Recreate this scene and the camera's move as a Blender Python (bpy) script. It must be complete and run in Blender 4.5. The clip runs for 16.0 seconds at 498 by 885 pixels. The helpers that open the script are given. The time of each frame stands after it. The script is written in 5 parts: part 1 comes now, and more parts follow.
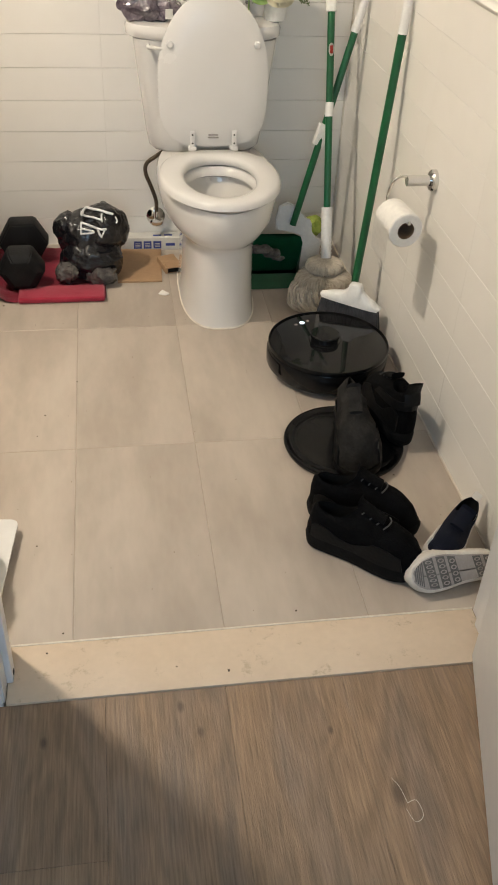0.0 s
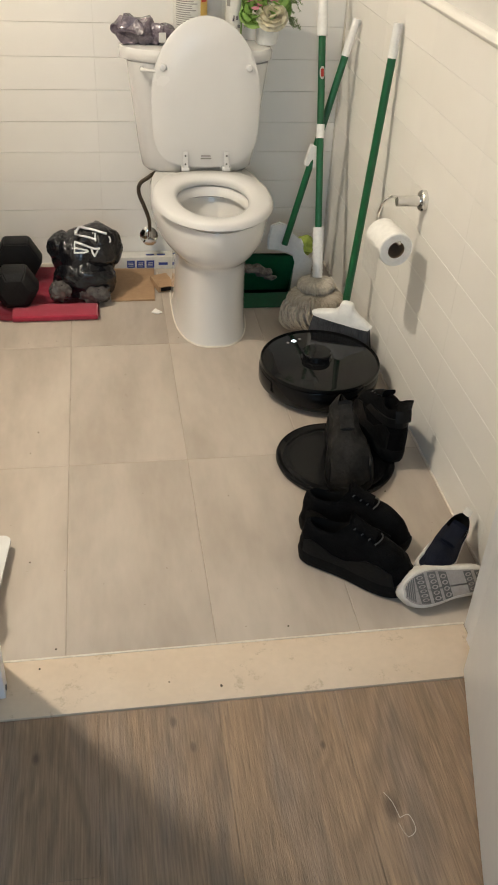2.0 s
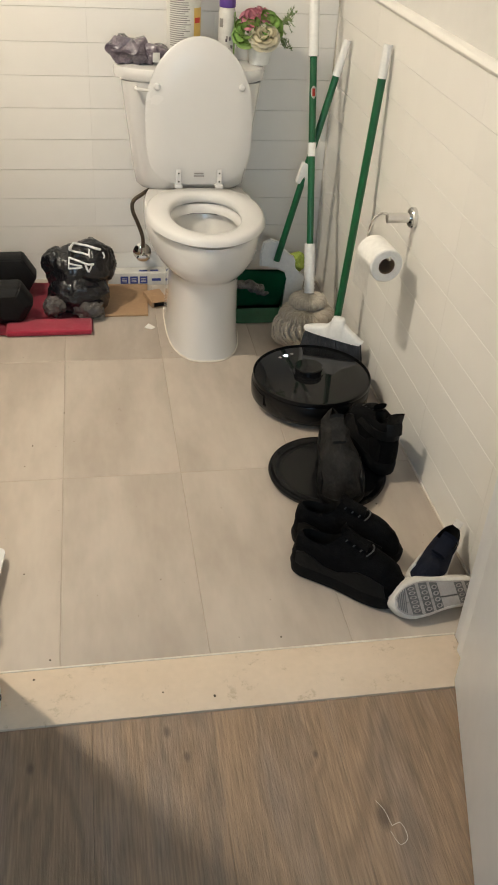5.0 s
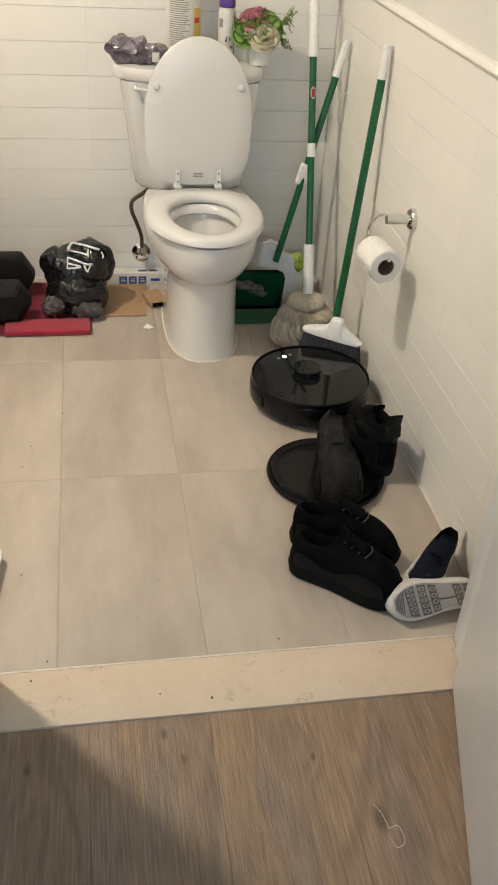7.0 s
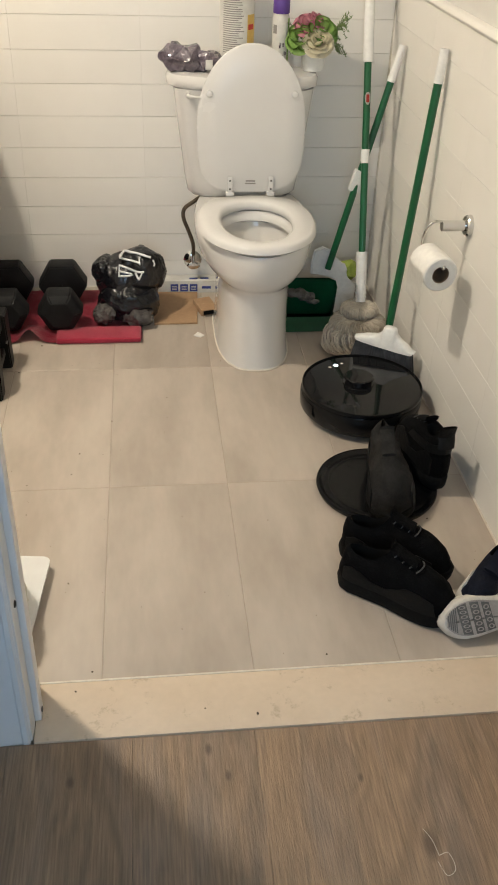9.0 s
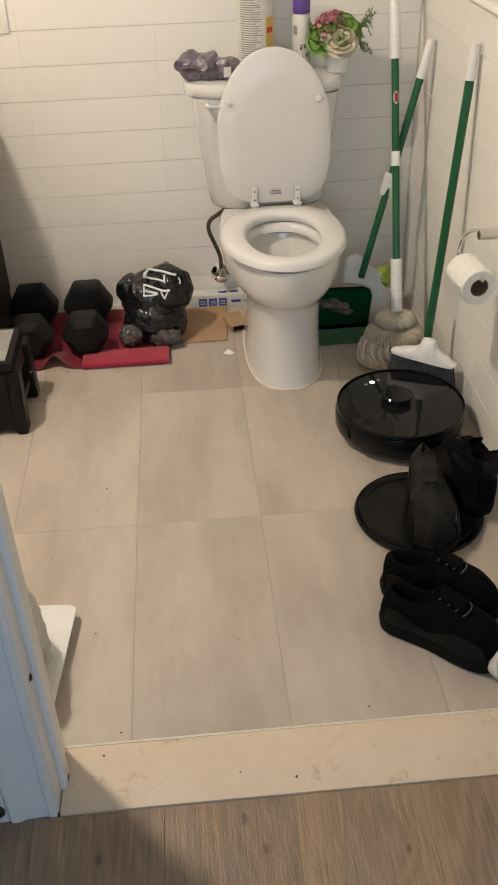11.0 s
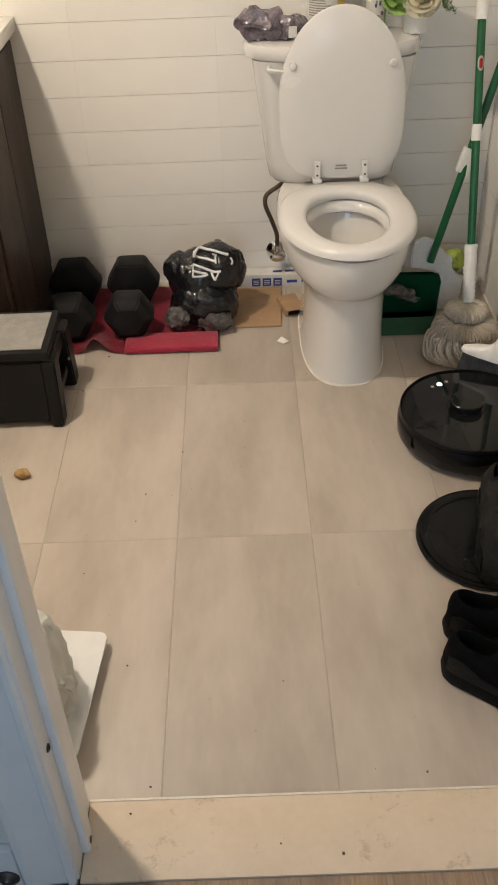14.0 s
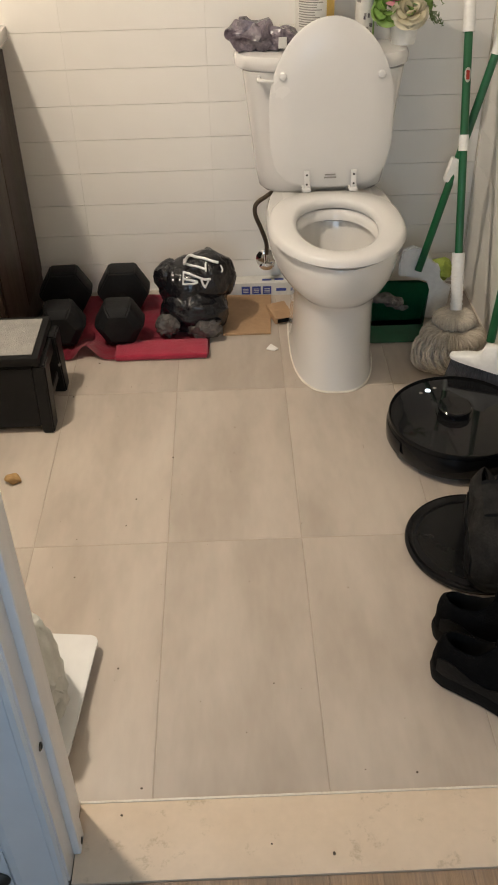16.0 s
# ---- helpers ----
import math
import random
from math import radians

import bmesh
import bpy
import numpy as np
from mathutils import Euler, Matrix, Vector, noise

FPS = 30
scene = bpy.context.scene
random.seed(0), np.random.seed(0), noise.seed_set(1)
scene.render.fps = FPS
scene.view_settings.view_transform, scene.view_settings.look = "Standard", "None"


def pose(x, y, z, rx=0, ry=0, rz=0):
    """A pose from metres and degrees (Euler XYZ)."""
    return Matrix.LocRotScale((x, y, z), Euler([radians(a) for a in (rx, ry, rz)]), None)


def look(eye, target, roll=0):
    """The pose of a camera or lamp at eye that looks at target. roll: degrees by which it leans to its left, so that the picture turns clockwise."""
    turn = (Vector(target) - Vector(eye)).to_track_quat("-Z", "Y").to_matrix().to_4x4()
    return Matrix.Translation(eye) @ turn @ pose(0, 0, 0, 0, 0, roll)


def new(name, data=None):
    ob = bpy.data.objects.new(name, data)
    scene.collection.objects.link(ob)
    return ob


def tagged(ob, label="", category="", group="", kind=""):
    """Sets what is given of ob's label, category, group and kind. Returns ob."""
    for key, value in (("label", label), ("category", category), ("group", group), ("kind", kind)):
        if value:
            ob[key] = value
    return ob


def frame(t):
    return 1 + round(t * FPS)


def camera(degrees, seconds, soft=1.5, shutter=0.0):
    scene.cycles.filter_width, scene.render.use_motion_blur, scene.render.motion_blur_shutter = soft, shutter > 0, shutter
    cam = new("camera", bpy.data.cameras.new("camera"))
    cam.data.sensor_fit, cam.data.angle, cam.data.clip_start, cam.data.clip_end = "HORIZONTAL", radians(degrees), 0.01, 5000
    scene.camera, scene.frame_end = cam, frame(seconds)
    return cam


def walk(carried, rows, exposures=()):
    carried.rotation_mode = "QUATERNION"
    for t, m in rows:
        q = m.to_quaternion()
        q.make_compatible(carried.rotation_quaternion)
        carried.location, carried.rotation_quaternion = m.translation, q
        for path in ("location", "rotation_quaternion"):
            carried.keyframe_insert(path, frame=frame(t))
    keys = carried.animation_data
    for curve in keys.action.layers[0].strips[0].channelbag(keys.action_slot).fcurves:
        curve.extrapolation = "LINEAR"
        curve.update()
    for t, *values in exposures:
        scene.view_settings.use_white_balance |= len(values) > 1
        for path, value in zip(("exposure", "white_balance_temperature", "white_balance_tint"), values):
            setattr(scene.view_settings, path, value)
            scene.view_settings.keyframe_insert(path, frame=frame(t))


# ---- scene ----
LENS = 31.3
cam = camera(LENS, 16.0, soft=1.8)
PATH = [
    (0, (0.122, -1.836, 1.406), (0.4, -0.268, 0.197), 3.0),
    (0.5, (0.116, -1.839, 1.402), (0.397, -0.266, 0.198), 3.1),
    (1, (0.116, -1.845, 1.402), (0.402, -0.272, 0.201), 3.0),
    (1.5, (0.117, -1.849, 1.404), (0.41, -0.261, 0.225), 3.3),
    (2, (0.119, -1.852, 1.408), (0.417, -0.259, 0.235), 3.3),
    (2.5, (0.116, -1.852, 1.409), (0.418, -0.258, 0.239), 3.5),
    (3, (0.117, -1.862, 1.412), (0.419, -0.267, 0.244), 3.4),
    (3.5, (0.115, -1.869, 1.413), (0.424, -0.27, 0.253), 3.3),
    (4, (0.11, -1.872, 1.412), (0.428, -0.265, 0.264), 3.6),
    (6.5, (0.115, -1.876, 1.415), (0.435, -0.263, 0.276), 3.7),
    (7, (0.113, -1.87, 1.414), (0.435, -0.26, 0.273), 3.9),
    (7.5, (0.108, -1.864, 1.409), (0.431, -0.255, 0.265), 4.3),
    (8, (0.102, -1.86, 1.406), (0.427, -0.249, 0.266), 4.7),
    (8.5, (0.099, -1.852, 1.403), (0.384, -0.23, 0.268), 4.3),
    (8.7, (0.105, -1.847, 1.4), (0.354, -0.215, 0.271), 3.6),
    (10.8, (0.217, -1.747, 1.448), (0.318, -0.12, 0.289), -2.0),
    (11, (0.177, -1.694, 1.422), (0.278, -0.063, 0.268), -2.1),
    (11.5, (0.129, -1.572, 1.406), (0.22, 0.022, 0.2), -2.5),
    (12, (0.131, -1.487, 1.38), (0.236, 0.094, 0.159), -1.7),
    (12.5, (0.173, -1.429, 1.391), (0.26, 0.117, 0.124), -1.0),
    (13, (0.182, -1.413, 1.407), (0.184, 0.124, 0.128), -1.8),
    (13.5, (0.181, -1.424, 1.399), (0.163, 0.119, 0.125), -2.5),
    (14, (0.178, -1.45, 1.414), (0.17, 0.12, 0.174), -2.3),
    (14.5, (0.178, -1.465, 1.415), (0.178, 0.12, 0.196), -2.3),
    (15, (0.172, -1.475, 1.409), (0.185, 0.117, 0.199), -1.9),
    (15.5, (0.163, -1.472, 1.399), (0.183, 0.125, 0.196), -1.5),
    (16, (0.171, -1.471, 1.408), (0.192, 0.115, 0.19), -1.6),
]
walk(cam, [(t, look(eye, target, roll)) for t, eye, target, roll in PATH], exposures=[(0.0, -0.03, 6400, 8), (3.0, -0.02, 6350, 6), (8.5, -0.02, 6350, 6), (11.0, -0.19, 6500, 10), (16.0, -0.22, 6500, 10)])

# ---- light ----
world = bpy.data.worlds.new("world")
scene.world = world
world.use_nodes = True
wn = world.node_tree
sky = wn.nodes.new("ShaderNodeTexSky")
sky.sky_type = "NISHITA"
sky.sun_disc = False
sky.sun_elevation, sky.sun_rotation = radians(35), radians(200)
wn.links.new(sky.outputs["Color"], wn.nodes["Background"].inputs["Color"])
wn.nodes["Background"].inputs["Strength"].default_value = 0.08


def area_lamp(name, m, sx, sy, watts, colour, shape="RECTANGLE"):
    data = bpy.data.lights.new(name, "AREA")
    data.shape, data.size, data.size_y, data.energy, data.color = shape, sx, sy, watts, colour
    ob = new(name, data)
    ob.matrix_world = m
    return ob


area_lamp("ceiling_lamp", look((-0.79, 0.10, 2.425), (-0.79, 0.101, 0)), 0.15, 0.15, 40.5, (1.0, 0.87, 0.715), "DISK")
area_lamp("window_daylight", look((-0.05, -3.33, 1.5), (0.0, 0, 0.9)), 0.9, 1.1, 20, (0.55, 0.76, 1.0))

# ---- materials ----
def node(nt, kind, **values):
    n = nt.nodes.new(kind)
    for key, value in values.items():
        n.inputs[key.replace("_", " ")].default_value = value
    return n


def surface(name, c1, c2=None, scale=6.0, rough=0.5, metal=0.0, bump=0.15, bscale=60.0, stretch=(1, 1, 1), rnd=0.0, coat=0.0,
            fine=0.12, glow=None, transmission=0.0, sheen=0.0, spec=0.5, dirt=None, detail=5.0):
    m = bpy.data.materials.new(name)
    m.use_nodes = True
    nt = m.node_tree
    b = nt.nodes["Principled BSDF"]
    c2 = c2 or tuple(min(1, c * 0.85) for c in c1)
    tc = nt.nodes.new("ShaderNodeTexCoord")
    mp = nt.nodes.new("ShaderNodeMapping")
    mp.inputs["Scale"].default_value = stretch
    nt.links.new(tc.outputs["Object"], mp.inputs["Vector"])
    oi = nt.nodes.new("ShaderNodeObjectInfo")
    sh = nt.nodes.new("ShaderNodeVectorMath")
    sh.operation = "SCALE"
    sh.inputs[0].default_value = (17.3, 9.1, 5.7)
    nt.links.new(oi.outputs["Random"], sh.inputs["Scale"])
    nt.links.new(sh.outputs["Vector"], mp.inputs["Location"])
    n1 = node(nt, "ShaderNodeTexNoise", Scale=scale, Detail=detail, Roughness=0.6)
    n2 = node(nt, "ShaderNodeTexNoise", Scale=scale * 9, Detail=4.0)
    n3 = node(nt, "ShaderNodeTexNoise", Scale=bscale, Detail=3.0)
    for n in (n1, n2, n3):
        nt.links.new(mp.outputs["Vector"], n.inputs["Vector"])
    ramp = nt.nodes.new("ShaderNodeValToRGB")
    ramp.color_ramp.interpolation = "EASE"
    ramp.color_ramp.elements[0].position, ramp.color_ramp.elements[1].position = 0.26, 0.74
    ramp.color_ramp.elements[0].color, ramp.color_ramp.elements[1].color = (*c1, 1), (*c2, 1)
    nt.links.new(n1.outputs["Fac"], ramp.inputs["Fac"])
    mr = node(nt, "ShaderNodeMapRange", To_Min=1 - fine, To_Max=1 + fine)
    nt.links.new(n2.outputs["Fac"], mr.inputs["Value"])
    rr = node(nt, "ShaderNodeMapRange", To_Min=1 - rnd, To_Max=1 + rnd)
    nt.links.new(oi.outputs["Random"], rr.inputs["Value"])
    mul = nt.nodes.new("ShaderNodeMath")
    mul.operation = "MULTIPLY"
    nt.links.new(mr.outputs["Result"], mul.inputs[0])
    nt.links.new(rr.outputs["Result"], mul.inputs[1])
    vm = nt.nodes.new("ShaderNodeVectorMath")
    vm.operation = "SCALE"
    nt.links.new(ramp.outputs["Color"], vm.inputs[0])
    nt.links.new(mul.outputs["Value"], vm.inputs["Scale"])
    colour = vm.outputs["Vector"]
    if dirt:
        nd = node(nt, "ShaderNodeTexNoise", Scale=dirt[1], Detail=8.0, Roughness=0.75)
        nt.links.new(mp.outputs["Vector"], nd.inputs["Vector"])
        dm = node(nt, "ShaderNodeMapRange", From_Min=dirt[2], From_Max=dirt[2] + 0.08)
        nt.links.new(nd.outputs["Fac"], dm.inputs["Value"])
        ds = nt.nodes.new("ShaderNodeMath")
        ds.operation = "MULTIPLY"
        ds.inputs[1].default_value = dirt[3]
        nt.links.new(dm.outputs["Result"], ds.inputs[0])
        mx = nt.nodes.new("ShaderNodeMix")
        mx.data_type = "RGBA"
        mx.inputs[7].default_value = (*dirt[0], 1)
        nt.links.new(ds.outputs["Value"], mx.inputs[0])
        nt.links.new(colour, mx.inputs[6])
        colour = mx.outputs[2]
    nt.links.new(colour, b.inputs["Base Color"])
    rm = node(nt, "ShaderNodeMapRange", To_Min=max(0.02, rough * 0.8), To_Max=min(1, rough * 1.2))
    nt.links.new(n1.outputs["Fac"], rm.inputs["Value"])
    nt.links.new(rm.outputs["Result"], b.inputs["Roughness"])
    b.inputs["Metallic"].default_value = metal
    b.inputs["Coat Weight"].default_value = coat
    b.inputs["Transmission Weight"].default_value = transmission
    b.inputs["Sheen Weight"].default_value = sheen
    b.inputs["Specular IOR Level"].default_value = spec
    if bump:
        bp = node(nt, "ShaderNodeBump", Strength=bump, Distance=0.004)
        nt.links.new(n3.outputs["Fac"], bp.inputs["Height"])
        nt.links.new(bp.outputs["Normal"], b.inputs["Normal"])
    if glow:
        b.inputs["Emission Color"].default_value = (*glow[0], 1)
        b.inputs["Emission Strength"].default_value = glow[1]
    return m


def wood_floor():
    m = surface("oak_vinyl", (0.310, 0.205, 0.124), (0.228, 0.156, 0.102), 2.6, 0.5, bump=0.3, bscale=60, stretch=(6, 0.9, 1), rnd=0.06, fine=0.22)
    nt = m.node_tree
    b = nt.nodes["Principled BSDF"]
    base = b.inputs["Base Color"].links[0].from_socket
    geo = nt.nodes.new("ShaderNodeNewGeometry")
    # cathedral grain that bends round the knots, in world metres
    total = None
    for kx, ky, size in ((0.2, -0.81, 0.013), (0.47, -0.892, 0.009), (0.562, -1.03, 0.028), (0.232, -0.868, 0.012), (-0.05, -0.86, 0.012), (0.35, -1.3, 0.014)):
        d = nt.nodes.new("ShaderNodeVectorMath")
        d.operation = "SUBTRACT"
        d.inputs[1].default_value = (kx, ky, 0)
        nt.links.new(geo.outputs["Position"], d.inputs[0])
        s = nt.nodes.new("ShaderNodeVectorMath")
        s.operation = "MULTIPLY"
        s.inputs[1].default_value = (1.0, 0.55, 0)
        nt.links.new(d.outputs["Vector"], s.inputs[0])
        ln = nt.nodes.new("ShaderNodeVectorMath")
        ln.operation = "LENGTH"
        nt.links.new(s.outputs["Vector"], ln.inputs[0])
        f = node(nt, "ShaderNodeMapRange", From_Min=size * 0.25, From_Max=size * 0.7, To_Min=1.0, To_Max=0.0)
        nt.links.new(ln.outputs["Value"], f.inputs["Value"])
        h = node(nt, "ShaderNodeMapRange", From_Min=0.0, From_Max=size * 5.0, To_Min=1.0, To_Max=0.0)
        nt.links.new(ln.outputs["Value"], h.inputs["Value"])
        if total is None:
            total, halo = f.outputs["Result"], h.outputs["Result"]
        else:
            mx = nt.nodes.new("ShaderNodeMath")
            mx.operation = "MAXIMUM"
            nt.links.new(total, mx.inputs[0])
            nt.links.new(f.outputs["Result"], mx.inputs[1])
            total = mx.outputs["Value"]
            hx = nt.nodes.new("ShaderNodeMath")
            hx.operation = "MAXIMUM"
            nt.links.new(halo, hx.inputs[0])
            nt.links.new(h.outputs["Result"], hx.inputs[1])
            halo = hx.outputs["Value"]
    warp = node(nt, "ShaderNodeTexNoise", Scale=1.6, Detail=3.0)
    st = nt.nodes.new("ShaderNodeVectorMath")
    st.operation = "MULTIPLY"
    st.inputs[1].default_value = (4.0, 0.8, 1)
    nt.links.new(geo.outputs["Position"], st.inputs[0])
    nt.links.new(st.outputs["Vector"], warp.inputs["Vector"])
    sn = nt.nodes.new("ShaderNodeMath")
    sn.operation = "MULTIPLY_ADD"
    sn.inputs[1].default_value = 64.0
    nt.links.new(warp.outputs["Fac"], sn.inputs[0])
    ring = nt.nodes.new("ShaderNodeMath")
    ring.operation = "MULTIPLY"
    ring.inputs[1].default_value = 8.0
    nt.links.new(halo, ring.inputs[0])
    nt.links.new(ring.outputs["Value"], sn.inputs[2])
    si = nt.nodes.new("ShaderNodeMath")
    si.operation = "SINE"
    nt.links.new(sn.outputs["Value"], si.inputs[0])
    gr = node(nt, "ShaderNodeMapRange", From_Min=-1.0, From_Max=1.0, To_Min=0.87, To_Max=1.06)
    nt.links.new(si.outputs["Value"], gr.inputs["Value"])
    # fine dark pores along the boards, and grey limed patches
    sp = nt.nodes.new("ShaderNodeVectorMath")
    sp.operation = "MULTIPLY"
    sp.inputs[1].default_value = (260, 9, 1)
    nt.links.new(geo.outputs["Position"], sp.inputs[0])
    pore = node(nt, "ShaderNodeTexNoise", Scale=1.0, Detail=3.0, Roughness=0.6)
    nt.links.new(sp.outputs["Vector"], pore.inputs["Vector"])
    pr = node(nt, "ShaderNodeMapRange", From_Min=0.32, From_Max=0.62, To_Min=0.72, To_Max=1.10)
    nt.links.new(pore.outputs["Fac"], pr.inputs["Value"])
    both = nt.nodes.new("ShaderNodeMath")
    both.operation = "MULTIPLY"
    nt.links.new(gr.outputs["Result"], both.inputs[0])
    nt.links.new(pr.outputs["Result"], both.inputs[1])
    lime = node(nt, "ShaderNodeTexNoise", Scale=3.2, Detail=3.0)
    nt.links.new(st.outputs["Vector"], lime.inputs["Vector"])
    lf = node(nt, "ShaderNodeMapRange", From_Min=0.45, From_Max=0.70, To_Min=0.0, To_Max=0.5)
    nt.links.new(lime.outputs["Fac"], lf.inputs["Value"])
    grey = nt.nodes.new("ShaderNodeMix")
    grey.data_type = "RGBA"
    grey.inputs[7].default_value = (0.225, 0.180, 0.150, 1)
    nt.links.new(lf.outputs["Result"], grey.inputs[0])
    nt.links.new(base, grey.inputs[6])
    sc = nt.nodes.new("ShaderNodeVectorMath")
    sc.operation = "SCALE"
    nt.links.new(grey.outputs[2], sc.inputs[0])
    nt.links.new(both.outputs["Value"], sc.inputs["Scale"])
    mix = nt.nodes.new("ShaderNodeMix")
    mix.data_type = "RGBA"
    mix.inputs[7].default_value = (0.055, 0.034, 0.022, 1)
    kd = nt.nodes.new("ShaderNodeMath")
    kd.operation = "MULTIPLY"
    kd.inputs[1].default_value = 0.62
    nt.links.new(total, kd.inputs[0])
    nt.links.new(kd.outputs["Value"], mix.inputs[0])
    nt.links.new(sc.outputs["Vector"], mix.inputs[6])
    nt.links.new(mix.outputs[2], b.inputs["Base Color"])
    return m


FLOOR_TILE = surface("floor_tile", (0.505, 0.442, 0.372), (0.375, 0.318, 0.262), 2.4, 0.36, bump=0.05, bscale=90, stretch=(2.8, 0.9, 1), rnd=0.045, fine=0.05, detail=4.0)
GROUT = surface("floor_grout", (0.43, 0.365, 0.295), None, 30, 0.9, bump=0.3)
WALL_TILE = surface("wall_tile", (0.86, 0.83, 0.775), (0.83, 0.80, 0.74), 2.0, 0.36, bump=0.03, bscale=16, rnd=0.015, fine=0.015)
WALL_GROUT = surface("wall_grout", (0.70, 0.655, 0.58), None, 30, 0.85, bump=0.2)
PAINT = surface("wall_paint", (0.70, 0.68, 0.64), (0.66, 0.64, 0.60), 3, 0.6, bump=0.06, bscale=120, fine=0.03)
CEILING_PAINT = surface("ceiling_paint", (0.80, 0.79, 0.77), None, 3, 0.8, bump=0.05, fine=0.02)
TRIM_PAINT = surface("trim_paint", (0.78, 0.78, 0.78), (0.73, 0.73, 0.74), 4, 0.35, bump=0.05, bscale=50, fine=0.03)
MARBLE = surface("threshold_stone", (0.65, 0.535, 0.41), (0.60, 0.485, 0.36), 7, 0.55, bump=0.08, fine=0.06, spec=0.3, dirt=((0.36, 0.28, 0.185), 22, 0.58, 0.55))
WOOD = wood_floor()
WOOD_GAP = surface("plank_gap", (0.06, 0.042, 0.03), None, 20, 0.9)
PORCELAIN = surface("porcelain", (0.71, 0.69, 0.66), (0.69, 0.67, 0.635), 3, 0.1, bump=0.0, fine=0.01, coat=0.4)
SEAT_PLASTIC = surface("seat_enamel", (0.69, 0.675, 0.65), (0.67, 0.655, 0.63), 3, 0.26, bump=0.015, fine=0.01)
CAULK = surface("caulk", (0.75, 0.71, 0.63), (0.62, 0.56, 0.46), 25, 0.6, bump=0.3)
CHROME = surface("chrome", (0.72, 0.71, 0.69), (0.66, 0.65, 0.63), 9, 0.12, 1.0, bump=0.0, fine=0.03)
STEEL_HOSE = surface("braided_hose", (0.16, 0.12, 0.085), (0.09, 0.065, 0.045), 200, 0.4, 0.7, bump=0.8, bscale=400)
BLACK_GLOSS = surface("black_gloss", (0.0072, 0.0072, 0.0078), (0.0096, 0.0096, 0.0102), 5, 0.06, bump=0.0, fine=0.05, coat=0.0, spec=0.28)
TRAY_PLASTIC = surface("tray_plastic", (0.006, 0.006, 0.0065), (0.009, 0.009, 0.0095), 7, 0.16, bump=0.03, bscale=90, fine=0.08, spec=0.16)
BLACK_PLASTIC = surface("black_plastic", (0.0108, 0.0108, 0.0108), (0.0156, 0.0156, 0.0156), 9, 0.42, bump=0.15, bscale=220, spec=0.16)
BLACK_RUBBER = surface("black_rubber", (0.0144, 0.0144, 0.0150), (0.0084, 0.0084, 0.0090), 10, 0.55, bump=0.25, bscale=160, dirt=((0.06, 0.057, 0.054), 30, 0.7, 0.2), spec=0.14)
LED = surface("button_light", (0.8, 0.85, 0.9), None, 5, 0.4, bump=0, glow=((0.75, 0.9, 1.0), 2.2))
DARK_WOOD = surface("espresso_wood", (0.042, 0.026, 0.019), (0.026, 0.016, 0.012), 4, 0.38, bump=0.15, bscale=40, stretch=(6, 6, 0.6), fine=0.3, spec=0.16)
COUNTER = surface("counter_stone", (0.72, 0.70, 0.66), (0.62, 0.60, 0.55), 14, 0.2, bump=0.02)
GREEN_METAL = surface("green_pole_coat", (0.006, 0.105, 0.035), (0.005, 0.085, 0.028), 12, 0.3, bump=0.05, fine=0.1)
GREEN_PLASTIC = surface("green_plastic", (0.008, 0.13, 0.05), (0.006, 0.10, 0.04), 8, 0.34, bump=0.1, fine=0.15, dirt=((0.12, 0.13, 0.1), 16, 0.6, 0.35))
WHITE_PLASTIC = surface("white_plastic", (0.82, 0.81, 0.78), (0.78, 0.77, 0.735), 9, 0.35, bump=0.05, bscale=80, dirt=((0.55, 0.51, 0.45), 14, 0.68, 0.2))
BRISTLE = surface("grey_bristle", (0.075, 0.078, 0.085), (0.035, 0.037, 0.042), 60, 0.55, bump=0.2, rnd=0.2)
MOP_YARN = surface("mop_yarn", (0.64, 0.57, 0.46), (0.44, 0.38, 0.30), 22, 0.95, bump=0.9, bscale=260, fine=0.3, sheen=0.3)
MOP_GREY = surface("mop_band", (0.52, 0.46, 0.375), (0.38, 0.33, 0.265), 30, 0.95, bump=0.9, bscale=220, fine=0.3)
PAPER = surface("tissue_paper", (0.82, 0.80, 0.76), (0.78, 0.76, 0.71), 8, 0.95, bump=0.4, bscale=180)
CARD_TUBE = surface("card_tube", (0.20, 0.135, 0.085), None, 18, 0.9)
CARDBOARD = surface("cardboard", (0.40, 0.255, 0.14), (0.34, 0.21, 0.115), 9, 0.85, bump=0.25, bscale=60, dirt=((0.25, 0.15, 0.08), 14, 0.62, 0.4))
RED_CLOTH = surface("red_cloth", (0.37, 0.010, 0.042), (0.28, 0.007, 0.030), 16, 0.95, bump=0.8, bscale=240, sheen=0.3, fine=0.2)
BAG_BLACK = surface("black_film", (0.007, 0.0072, 0.009), (0.012, 0.012, 0.015), 14, 0.17, bump=1.0, bscale=75, coat=0.25, spec=0.4)
BAG_CLEAR = surface("smoky_film", (0.10, 0.09, 0.085), (0.0270, 0.0240, 0.0240), 30, 0.18, bump=0.9, bscale=70, coat=0.7, spec=0.40)
WHITE_PRINT = surface("white_print", (0.72, 0.72, 0.72), None, 14, 0.4)
SHOE_MESH = surface("black_shoe_fabric", (0.0048, 0.0048, 0.0053), (0.0028, 0.0028, 0.0032), 40, 0.8, bump=0.7, bscale=300, spec=0.06)
SHOE_GREY = surface("charcoal_suede", (0.030, 0.0285, 0.027), (0.011, 0.0108, 0.0105), 22, 0.9, bump=0.6, bscale=180, sheen=0.0, fine=0.3, spec=0.08)
